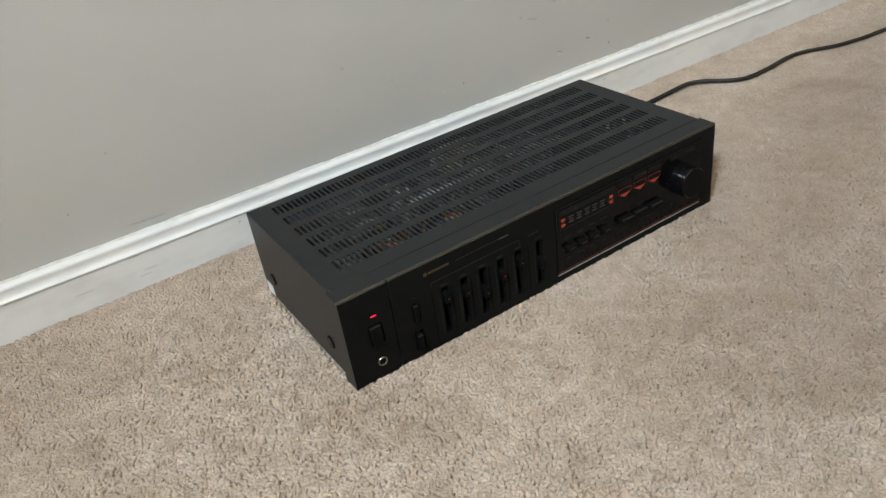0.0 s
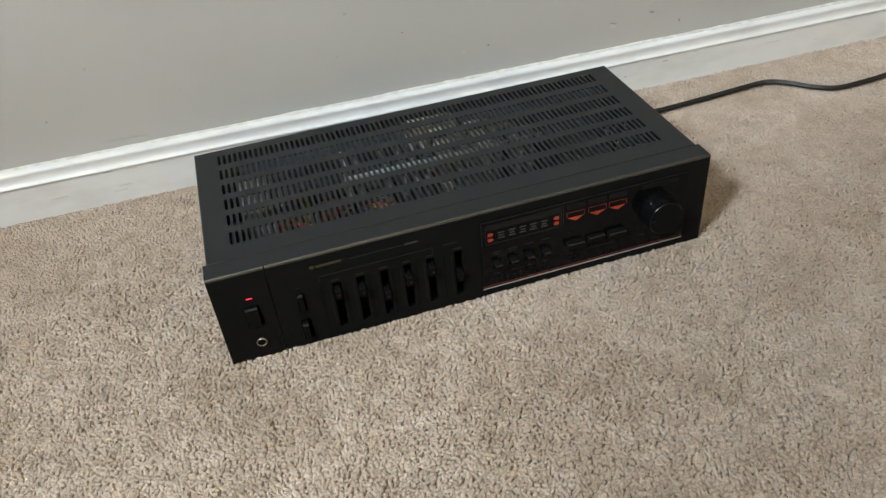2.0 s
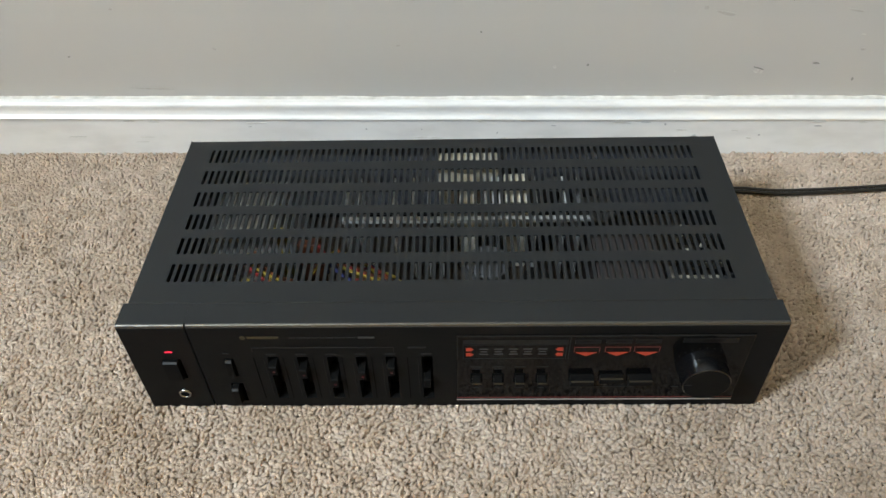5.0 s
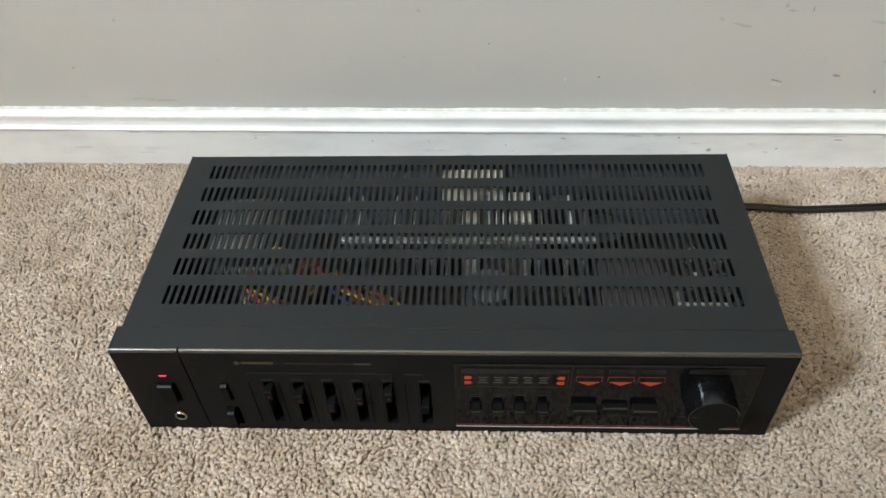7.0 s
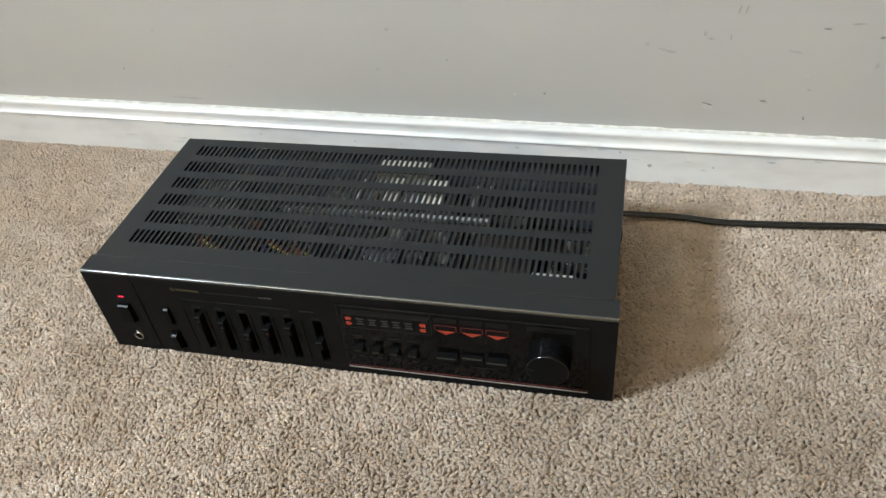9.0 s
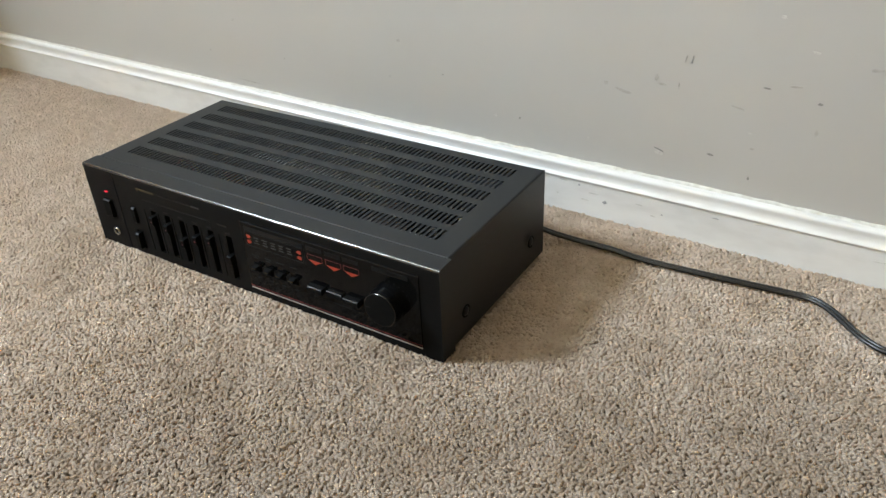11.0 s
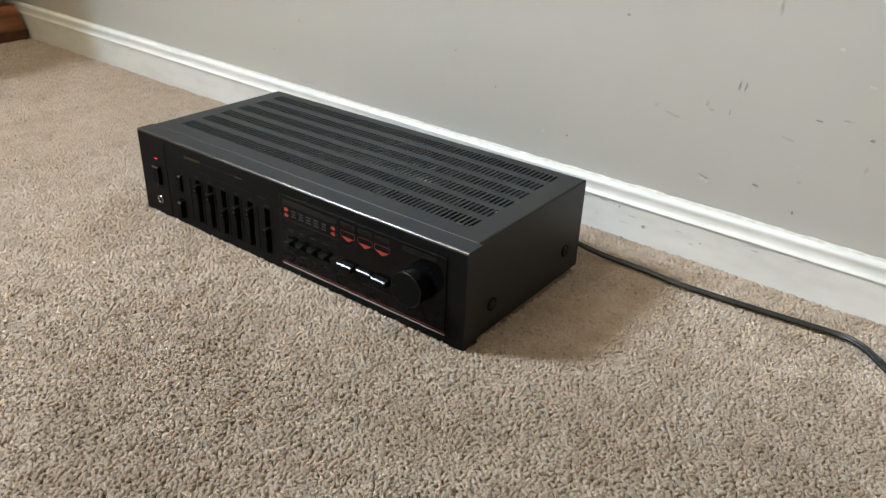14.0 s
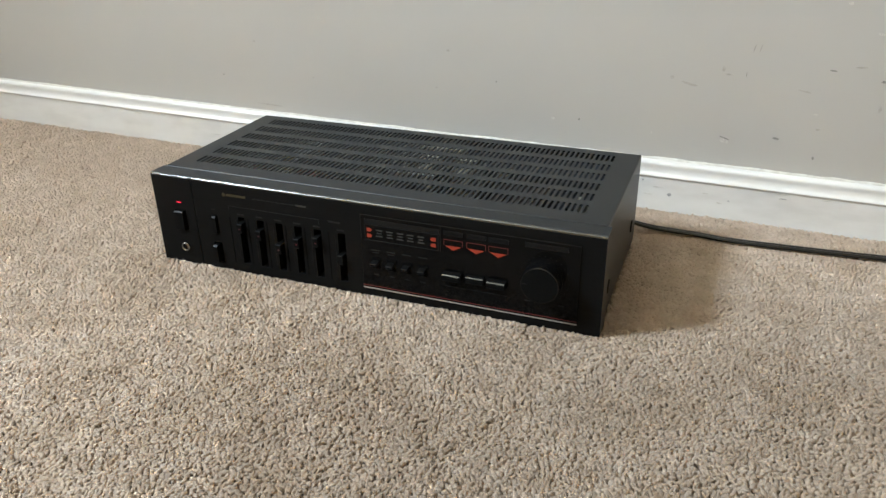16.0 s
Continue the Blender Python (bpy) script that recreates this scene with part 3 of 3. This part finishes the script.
jack = part("headphone_jack", lathe([(0.0030, 0.001), (0.0030, -0.0012), (0.0034, -0.0020), (0.0043, -0.0018), (0.0047, -0.0008), (0.0047, 0.001)], (-0.1920, 0, 0.0175), "y", 32), M_CHROME, amp, "nickel headphone socket ring", True)
# black disc paints the socket's shaded inside
part("socket_hole_shade", lathe([(0.0031, -0.0014), (0.0031, -0.0010)], (-0.1920, 0, 0.0175), "y", 24), M_DARK, jack)
keycap("small_button", -0.1548, -0.1505, 0.0022, 0.0382, 0.0560, 0.0015)
keycap("small_button", -0.1562, -0.1515, 0.0045, 0.0080, 0.0262, 0.0015)

# sliders: a knob in each slot, a fine scale groove beside it
for k, (x, z) in enumerate(SLIDERS):
    knob = keycap("slider_knob", x - 0.0030, x + 0.0020, 0.0052, z - 0.0095, z, 0.0007, M_KEY, M_KEY)
    if k < 5:
        part("slider_lamp", box(x - 0.0008, x + 0.0008, -0.0056, -0.0050, z - 0.0058, z - 0.0046), M_MIDLED if k == 3 else M_DIMLED, knob, "tiny red lamp")
    part("scale_line", box(x - 0.0136, x - 0.0130, -0.0003, 0.0004, 0.010, 0.058), M_DARK, amp)
    part("scale_line", box(x - 0.0066, x - 0.0062, -0.0003, 0.0004, 0.014, 0.056), M_FAINTPRINT, amp)
    part("scale_name", box(x - 0.004, x + 0.003, -0.0003, 0.0004, 0.0612, 0.0624), M_FAINTPRINT, amp)
for x0, x1, z0, z1 in ((-0.134, -0.038, 0.0689, 0.0694), (-0.1345, -0.134, 0.0645, 0.0694), (-0.0385, -0.038, 0.0640, 0.0694)):
    part("bracket_line", box(x0, x1, -0.0003, 0.0004, z0, z1), M_FAINTPRINT, amp)
part("scale_name", box(-0.0285, -0.0165, -0.0003, 0.0004, 0.0680, 0.0695), M_FAINTPRINT, amp)
logo = part("maker_mark", lathe([(0.0018, -0.0004), (0.0018, 0.0004)], (-0.1380, 0, 0.0800), "y", 20), M_GOLD, amp, "small gold roundel")
rnd = random.Random(4)


def word_bars(x0, x1, z, h, mat, name="printing"):
    x = x0
    while x < x1:
        w = min(rnd.uniform(0.003, 0.007), x1 - x)
        part(name, box(x, x + w, -0.0003, 0.0004, z - h / 2, z + h / 2), mat, amp)
        x += w + 0.0012


part("printing", box(-0.1350, -0.1140, -0.0003, 0.0004, 0.0790, 0.0812), M_GOLD, amp, "gold bar in place of a name")
word_bars(-0.107, -0.063, 0.0797, 0.0009, M_FAINTPRINT)
part("printing", box(-0.0610, -0.0500, -0.0003, 0.0004, 0.0790, 0.0806), M_PRINT, amp)
part("printing", box(-0.1550, -0.1510, -0.0003, 0.0004, 0.0625, 0.0633), M_FAINTPRINT, amp)

# smoked panel with display, switches, buttons and volume knob
PY = -0.0010
part("smoked_panel", box(0.0040, 0.2005, PY, 0.002, 0.0090, 0.0822, 0.0004), M_SMOKE, amp, "glossy smoked plastic panel")


def on_panel(name, x0, x1, z0, z1, mat, label=""):
    return part(name, box(x0, x1, PY - 0.0003, PY + 0.0003, z0, z1), mat, amp, label)


on_panel("silver_line", 0.0040, 0.2005, 0.0084, 0.0095, M_SILVER, "thin silver pinstripe")
on_panel("red_line", 0.0040, 0.2005, 0.0112, 0.0117, M_REDLINE, "thin red pinstripe")
for x0, x1, z0, z1 in ((0.0046, 0.2, 0.0812, 0.0816), (0.0046, 0.0050, 0.057, 0.0812), (0.0796, 0.0800, 0.057, 0.0812)):
    on_panel("border_line", x0, x1, z0, z1, M_FAINTPRINT)
on_panel("display_bar", 0.0085, 0.0785, 0.0735, 0.0778, M_WINDOWBAR)
for x0, x1, z0, z1 in ((0.0085, 0.0780, 0.0724, 0.0728), (0.0085, 0.0780, 0.0576, 0.0580), (0.0085, 0.0089, 0.0580, 0.0724), (0.0776, 0.0780, 0.0580, 0.0724)):
    on_panel("display_frame", x0, x1, z0, z1, M_FAINTPRINT)
for x, d in ((0.0105, 1), (0.0705, -1)):
    for z in (0.0676, 0.0620):
        o = [(x, z - 0.0017), (x + 0.0035, z - 0.0017), (x + 0.0052, z), (x + 0.0035, z + 0.0017), (x, z + 0.0017)] if d > 0 else [(x + 0.0052, z - 0.0017), (x + 0.0017, z - 0.0017), (x, z), (x + 0.0017, z + 0.0017), (x + 0.0052, z + 0.0017)]
        part("arrow_mark", prism(o, "y", PY - 0.0003, PY + 0.0003), M_ORANGE, amp, "orange arrow mark")
for x in (0.0225, 0.0325, 0.0425, 0.0520, 0.0620):
    for z, w in ((0.0680, 0.0030), (0.0652, 0.0022), (0.0625, 0.0030)):
        on_panel("display_dash", x - w, x + w, z - 0.0005, z + 0.0005, M_PRINT)
for x in (0.0830, 0.1035, 0.1230):
    on_panel("display_bar", x, x + 0.0170, 0.0735, 0.0778, M_WINDOWBAR)
    on_panel("printing", x + 0.004, x + 0.013, 0.0750, 0.0760, M_FAINTPRINT)
    for x0, x1, z0, z1 in ((x, x + 0.0170, 0.0694, 0.0697), (x, x + 0.0003, 0.0642, 0.0694), (x + 0.0167, x + 0.0170, 0.0642, 0.0694)):
        on_panel("input_frame", x0, x1, z0, z1, M_REDLINE)
    part("triangle_mark", prism([(x + 0.0012, 0.0640), (x + 0.0085, 0.0600), (x + 0.0158, 0.0640)], "y", PY - 0.0003, PY + 0.0003), M_ORANGE, amp, "orange-red triangle mark")
for k, x in enumerate((0.0178, 0.0328, 0.0478, 0.0632)):
    bm = prism([(0.0, 0.0345), (-0.0068, 0.0345), (-0.0078, 0.0352), (-0.0078, 0.0366), (-0.0071, 0.0376), (0.0, 0.0384)], "x", x - 0.0030, x + 0.0028)
    part("lever_switch", glint(bm), [M_KEY, M_KEYEDGE], amp)
    # flat black plate paints the slot's shade round the lever
    part("switch_slot_shade", box(x - 0.0042, x + 0.0042, PY - 0.0002, PY + 0.0004, 0.0300, 0.0405), M_DARK, amp)
    on_panel("printing", x - 0.0040, x + 0.0040, 0.0478, 0.0486, M_FAINTPRINT)
    if k < 2:
        on_panel("printing", x - 0.0030, x + 0.0030, 0.0455, 0.0462, M_FAINTPRINT)
    on_panel("printing", x - 0.0025, x + 0.0025, 0.0235, 0.0242, M_FAINTPRINT)
for x, out in ((0.0828, 0.0072), (0.1033, 0.0050), (0.1230, 0.0072)):
    part("push_button", glint(prism([(0.0, 0.0325), (0.0008 - out, 0.0325), (-out, 0.0332), (-out, 0.0378), (0.0009 - out, 0.0387), (0.0, 0.0390)], "x", x, x + 0.0160)), [M_KEY, M_KEYEDGE], amp, "oblong glossy black push button")
    # flat black plate paints the shaded gap round the button
    part("button_slot_shade", box(x - 0.0006, x + 0.0166, PY - 0.0002, PY + 0.0004, 0.0318, 0.0397), M_DARK, amp)
on_panel("printing", 0.0840, 0.1400, 0.0246, 0.0250, M_FAINTPRINT)
on_panel("display_bar", 0.1540, 0.1900, 0.0740, 0.0785, M_WINDOWBAR)
on_panel("printing", 0.1660, 0.1780, 0.0755, 0.0767, M_FAINTPRINT)
KX, KZ = 0.1712, 0.0490
vk = part("volume_knob", lathe([(0.0170, PY), (0.0168, -0.0070), (0.0162, -0.0071), (0.0162, -0.0077), (0.0166, -0.0078), (0.0160, -0.0169), (0.0157, -0.0173), (0.0152, -0.0174), (0.002, -0.0174)], (KX, 0, KZ), "y", 72), M_KNOB, amp, "round glossy black volume knob", True)
vk.data.set_sharp_from_angle(angle=radians(28))
part("knob_face", lathe([(0.0152, -0.0172), (0.0152, -0.0176), (0.003, -0.0176)], (KX, 0, KZ), "y", 48), M_KEY, vk, "flat matt face")
part("pointer", box(KX - 0.0145, KX - 0.0100, -0.0178, -0.0172, KZ - 0.0004, KZ + 0.0004), M_FAINTPRINT, vk)
for k in range(21):
    a = radians(-135 + 13.5 * k)
    x, z = KX + 0.0208 * math.sin(a), KZ - 0.002 + 0.0208 * math.cos(a)
    part("dial_dot", lathe([(0.00040, PY - 0.0003), (0.00040, PY)], (x, 0, z), "y", 8), M_FAINTPRINT, amp)
for x in (KX - 0.016, KX + 0.013):
    on_panel("printing", x, x + 0.005, 0.0238, 0.0246, M_FAINTPRINT)

# ---- inside the amplifier, seen through the slots ----
part("circuit_board", box(-0.205, 0.205, 0.024, 0.192, 0.010, 0.0118), M_BOARD, amp, "brown circuit board")
sink = part("heatsink", box(-0.183, -0.119, 0.092, 0.158, 0.012, 0.020), M_HEATDARK, amp, "finned aluminium heatsink")
for k in range(12):
    part("fin", box(-0.182 + k * 0.0055, -0.1800 + k * 0.0055, 0.092, 0.158, 0.0201, 0.082), M_HEATDARK, sink)
part("rear_liner", box(-CX + 0.004, CX - 0.004, DEP - 0.0050, DEP - 0.0036, 0.012, 0.088), M_LINER, amp, "bare blue-grey inside of the rear panel")
for x0, x1 in ((0.0065, 0.0205), (0.0425, 0.0610)):
    relay = part("relay", box(x0, x1, 0.128, 0.163, 0.012, 0.0845, 0.0012), M_CREAM, amp, "cream plastic relay block")
    part("relay_band", box(x0 - 0.0006, x1 + 0.0006, 0.1435, 0.1465, 0.060, 0.0849), M_BLACK, relay)
for x in (-0.083, -0.072, -0.045, -0.030, -0.018, -0.007, 0.0265, 0.0325, 0.0375, 0.066, 0.088, 0.100):
    part("shield_strip", box(x, x + 0.0013, 0.117, 0.158, 0.012, 0.0850), M_HEAT, amp, "thin plated shield strip")
part("terminal_block", box(-0.010, 0.0385, 0.166, 0.190, 0.012, 0.085, 0.001), M_CREAM, amp, "cream plastic terminal block")
part("bracket", box(-0.085, 0.108, 0.1085, 0.1130, 0.081, 0.0845, 0.0004), M_HEAT, amp, "plated steel bracket")
part("bracket", box(-0.015, 0.035, 0.0975, 0.1000, 0.081, 0.0845, 0.0004), M_HEAT, amp)
for x, y, r, h, m in ((0.027, 0.064, 0.0165, 0.0735, M_SLEEVE), (0.062, 0.060, 0.0100, 0.062, M_BLACK), (0.118, 0.150, 0.0165, 0.046, M_SLEEVE), (0.085, 0.165, 0.010, 0.06, M_SLEEVE), (-0.025, 0.072, 0.007, 0.040, M_BLACK), (0.075, 0.050, 0.006, 0.05, M_BLACK), (-0.165, 0.060, 0.006, 0.045, M_STEEL), (-0.150, 0.075, 0.006, 0.045, M_STEEL), (-0.135, 0.070, 0.005, 0.05, M_STEEL), (-0.128, 0.098, 0.0045, 0.072, M_WIRE[0]), (-0.112, 0.098, 0.005, 0.06, M_WIRE[4]), (-0.104, 0.100, 0.005, 0.06, M_WIRE[4]), (0.165, 0.075, 0.006, 0.05, M_STEEL), (0.180, 0.090, 0.006, 0.045, M_BLACK), (0.155, 0.095, 0.005, 0.05, M_STEEL)):
    part("capacitor", lathe([(r, 0.0), (r, h - 0.001), (r - 0.001, h), (r * 0.3, h)], (x, y, 0.012), "z", 20), m, amp)
part("transformer", box(0.103, 0.150, 0.036, 0.101, 0.012, 0.0855, 0.002), M_LAMINATE, amp, "dark laminated transformer")
part("bracket", box(0.152, 0.186, 0.0440, 0.0470, 0.030, 0.0880, 0.0005), M_HEAT, amp)
part("tone_board", box(0.160, 0.203, 0.045, 0.110, 0.058, 0.0596), M_BOARD, amp)
r6 = random.Random(61)
for k in range(34):
    x, y, l = r6.uniform(0.163, 0.199), r6.uniform(0.048, 0.108), r6.uniform(0.003, 0.006)
    part("resistor", box(x, x + l, y, y + 0.0022, 0.0596, r6.uniform(0.064, 0.078), 0.0005), (M_STEEL, M_CREAM, M_BLACK, M_SLEEVE)[k % 4], amp)
for k in range(16):
    x = -0.080 + k * 0.0019 if k >= 8 else -0.150 + k * 0.0024
    y = 0.050 + 0.006 * math.sin(k * 1.3)
    part("wire", tube([(x - 0.02, y + 0.05, 0.020), (x - 0.005, y + 0.022, 0.060 + 0.002 * (k % 3)), (x + 0.012, y + 0.002, 0.074 + 0.0015 * (k % 4)), (x + 0.030, y - 0.008, 0.060), (x + 0.04, y - 0.012, 0.020)], 0.0011, 6, detail=4), M_WIRE[(0, 1, 4, 1, 2)[k % 5]], amp)
for k in range(5):
    part("wire", tube([(-0.10, 0.062 + k * 0.002, 0.076), (-0.085, 0.080 - k * 0.003, 0.080), (-0.06, 0.066 + k * 0.0022, 0.079), (-0.045, 0.062, 0.06)], 0.0011, 6, detail=4), M_WIRE[k], amp)

for k, (x0, x1, c) in enumerate(((-0.152, -0.112, 1), (-0.149, -0.116, 0), (-0.145, -0.108, 4), (-0.097, -0.058, 1), (-0.092, -0.050, 2), (-0.088, -0.044, 0), (-0.084, -0.040, 4))):
    w = x1 - x0
    y = 0.047 + 0.0035 * (k % 4)
    z = 0.0835 - 0.0012 * (k % 3)
    loop = [(x0 - 0.004, y + 0.045, 0.045), (x0, y + 0.028, z - 0.003), (x0 + 0.25 * w, y + 0.012, z), (x0 + 0.6 * w, y + 0.004 * (k % 2), z), (x1, y - 0.003, z - 0.006), (x1 + 0.006, y - 0.006, 0.03)]
    part("wire", tube(loop, 0.0012, 6, detail=4), M_WIRE[c], amp)
part("film_capacitor", box(-0.1340, -0.1225, 0.096, 0.103, 0.0770, 0.0838, 0.0012), M_WIRE[0], amp, "yellow film capacitor")

# ---- power cord on the carpet ----
CORD = [(0.193, 0.2135, 0.022), (0.202, 0.2230, 0.018), (0.218, 0.2330, 0.010), (0.240, 0.2400, 0.0050), (0.274, 0.2415, 0.004), (0.309, 0.2380, 0.004), (0.354, 0.2400, 0.004), (0.404, 0.2440, 0.004), (0.449, 0.2475, 0.0045), (0.467, 0.2460, 0.0055), (0.481, 0.2385, 0.0060), (0.494, 0.2270, 0.0055), (0.507, 0.2140, 0.0045), (0.522, 0.2020, 0.004), (0.541, 0.1955, 0.004),
        (0.585, 0.1970, 0.004), (0.632, 0.2025, 0.004), (0.668, 0.1985, 0.004), (0.714, 0.1765, 0.004), (0.764, 0.1650, 0.004), (0.812, 0.1610, 0.004), (0.95, 0.150, 0.004), (1.2, 0.18, 0.004), (1.35, 0.26, 0.004)]
cord = tagged(empty("power_cord", (0.0, 0.0, 0.0)), "black flat twin-core power cord lying on carpet", "cable")
for s in (-1, 1):
    pts = []
    for i, p in enumerate(CORD):
        d = Vector(CORD[min(i + 1, len(CORD) - 1)]) - Vector(CORD[max(i - 1, 0)])
        n = Vector((-d.y, d.x, 0)).normalized()
        pts.append(Vector((p[0], p[1], p[2] + floor_z(p[0], p[1]))) + n * 0.0021 * s)
    part("conductor", tube(pts, 0.0019, 10, detail=6), M_CORD, cord, smooth=True)
part("strain_relief", lathe([(0.006, 0.0), (0.006, 0.004), (0.0045, 0.006), (0.0035, 0.014)], (0.193, DEP - 0.001, 0.0225), "y", 16), M_CORD, cord, "moulded rubber strain relief")

# ---- cherry cabinet by the far end of the wall ----
cab = tagged(empty("cabinet", (-1.3, -0.18, 0.0)), "low cherry-stained wooden cabinet with a stepped plinth on carpet", "cabinet")


def cab_part(name, bm, mat, label=""):
    ob = part(name, bm, mat, None, label)
    ob.parent = cab
    ob.matrix_parent_inverse = Matrix.Translation(-cab.location)
    return ob


# only the base is in view; added height and length shade the far corner
FX, CY1, CYa, CBACK = -1.060, 0.303, -0.94, -1.55
cab_part("plinth", box(CBACK, FX, CYa, CY1, -0.008, 0.026, 0.003), M_WOODDARK)
prof = [(CBACK, 0.026), (FX - 0.001, 0.026), (FX - 0.003, 0.034), (FX - 0.008, 0.045), (FX - 0.016, 0.055), (FX - 0.024, 0.061), (FX - 0.026, 0.068), (CBACK, 0.068)]
cab_part("base_moulding", prism([(x, z) for x, z in prof], "y", CYa, CY1 - 0.004), M_WOOD)
cab_part("body", box(CBACK, FX - 0.050, CYa + 0.03, CY1 - 0.03, 0.068, 0.58, 0.003), M_WOOD)
for y0, y1, z0, z1 in ((CY1 - 0.075, CY1 - 0.028, 0.068, 0.58), (CYa + 0.028, CYa + 0.075, 0.068, 0.58), (CYa + 0.075, CY1 - 0.075, 0.068, 0.09), (CYa + 0.075, CY1 - 0.075, 0.52, 0.58)):
    cab_part("face_frame", box(FX - 0.050, FX - 0.032, y0, y1, z0, z1, 0.002), M_WOOD)
for k in range(2):
    y0 = CYa + 0.082 + k * 0.538
    cab_part("door", box(FX - 0.0495, FX - 0.028, y0, y0 + 0.53, 0.098, 0.512, 0.004), M_WOOD)
cab_part("top", box(CBACK - 0.01, FX - 0.015, CYa - 0.01, CY1, 0.58, 0.61, 0.005), M_WOOD)


# ---- carpet pile: twisted yarn ends, leaning in swaths ----
def pile(name, x0, x1, y0, y1, spacing, seed):
    rs = np.random.RandomState(seed)
    nx, ny = int((x1 - x0) / spacing), int((y1 - y0) / spacing / 0.88)
    gx, gy = np.meshgrid(np.arange(nx), np.arange(ny))
    px = (x0 + (gx + 0.5 * (gy % 2) + rs.uniform(-0.42, 0.42, gx.shape)) * spacing).ravel()
    py = (y0 + (gy + rs.uniform(-0.42, 0.42, gx.shape)) * spacing * 0.88).ravel()
    # the open stretch before the wall, narrowing into the room, without the ground under the amplifier
    keep = (px > -np.maximum(0.75 + 2.4 * py, 0.30)) & (px < np.maximum(0.66 + 1.4 * py, 0.32)) & (py < WALL - 0.0135)
    keep &= ~((np.abs(px) < W2 - 0.001) & (py > 0.0015) & (py < DEP - 0.002))
    px, py = px[keep], py[keep]
    n = len(px)
    swath = np.sin(px * 13.0 + 2.0 * np.sin(py * 11.0)) + np.sin(py * 19.0 - px * 7.0 + 1.0 + 1.5 * np.sin(px * 23.0))
    fine = np.sin(px * 71.0 + 2.3 * np.sin(py * 53.0)) + np.sin(py * 83.0 - px * 37.0 + 2.0 * np.sin(px * 61.0))
    clump = np.sin(px * 480.0 + 2.5 * np.sin(py * 230.0)) * np.sin(py * 520.0 + 2.5 * np.sin(px * 260.0))
    ang = 0.4 + 0.8 * swath + 0.5 * fine + rs.normal(0, 0.7, n)
    lean = np.abs(rs.normal(0.0011, 0.0006, n))
    # footsteps have brushed the pile westward, in a ragged patch
    brushed = (px - 0.16 + 0.5 * (py + 0.1) + 0.05 * swath + 0.035 * fine > 0) & (swath + 0.6 * fine < 1.3)
    ang = np.where(brushed, 3.4 + 0.35 * rs.normal(0, 1, n), ang)
    lean = np.where(brushed, 0.0015 + 0.0005 * rs.normal(0, 1, n), lean)
    tilt = np.where(brushed, 0.25, 0.10)
    height = rs.normal(0.0, 0.00027, n) + 0.00018 * fine + 0.00032 * clump
    thick = spacing * rs.uniform(0.72, 1.02, n)
    squash = rs.uniform(0.42, 0.82, n)
    spin = ang + rs.normal(0, 0.9, n)
    fray_x, fray_y = rs.normal(0, 0.24, n), rs.normal(0, 0.24, n)
    top = -np.clip(py, 0, 0.32) / 0.3 * (0.0062 + 0.0120 * np.clip(px, -1.1, 1.0))
    sides, rings = 5, ((0.0, -PILE, 0.95), (0.80, -0.0007, 1.0), (1.0, 0.0002, 0.62))
    verts = np.zeros((n, 3, sides, 3), dtype=np.float32)
    for j, (along, dz, fat) in enumerate(rings):
        for q in range(sides):
            a = 2 * math.pi * q / sides + 0.5 * j
            r = thick * fat * (1 + rs.normal(0, 0.13, n))
            u, v = r * math.cos(a), r * squash * math.sin(a)
            dx, dy = u * np.cos(spin) - v * np.sin(spin), u * np.sin(spin) + v * np.cos(spin)
            verts[:, j, q, 0] = px + along * lean * np.cos(ang) + dx
            verts[:, j, q, 1] = py + along * lean * np.sin(ang) + dy
            verts[:, j, q, 2] = top + dz
            if j:
                verts[:, j, q, 2] += height + rs.normal(0, 0.0002, n) + fray_x * dx + fray_y * dy - tilt * (dx * np.cos(ang) + dy * np.sin(ang))
    quads = [(j * sides + q, j * sides + (q + 1) % sides, (j + 1) * sides + (q + 1) % sides, (j + 1) * sides + q) for j in range(2) for q in range(sides)]
    corners = np.array([c for f in quads for c in f] + [2 * sides + q for q in range(sides)])
    first = np.array([4 * i for i in range(len(quads) + 1)])
    me = bpy.data.meshes.new(name)
    me.vertices.add(n * 3 * sides)
    me.vertices.foreach_set("co", verts.reshape(-1))
    me.loops.add(n * len(corners))
    me.loops.foreach_set("vertex_index", (np.arange(n)[:, None] * 3 * sides + corners[None]).reshape(-1).astype(np.int32))
    me.polygons.add(n * len(first))
    me.polygons.foreach_set("loop_start", (np.arange(n)[:, None] * len(corners) + first[None]).reshape(-1).astype(np.int32))
    me.update(calc_edges=True)
    me.materials.append(M_PILE)
    me.shade_smooth()
    return tagged(new(name, me), "beige cut-pile carpet tufts leaning in soft swaths", "carpet pile", kind="stuff")


pile("carpet_pile", -0.60, 0.66, -0.36, WALL, 0.0028, 5)
pile("carpet_pile", -1.06, -0.60, -0.20, WALL, 0.0036, 6)
pile("carpet_pile", 0.66, 1.15, -0.10, WALL, 0.0036, 7)
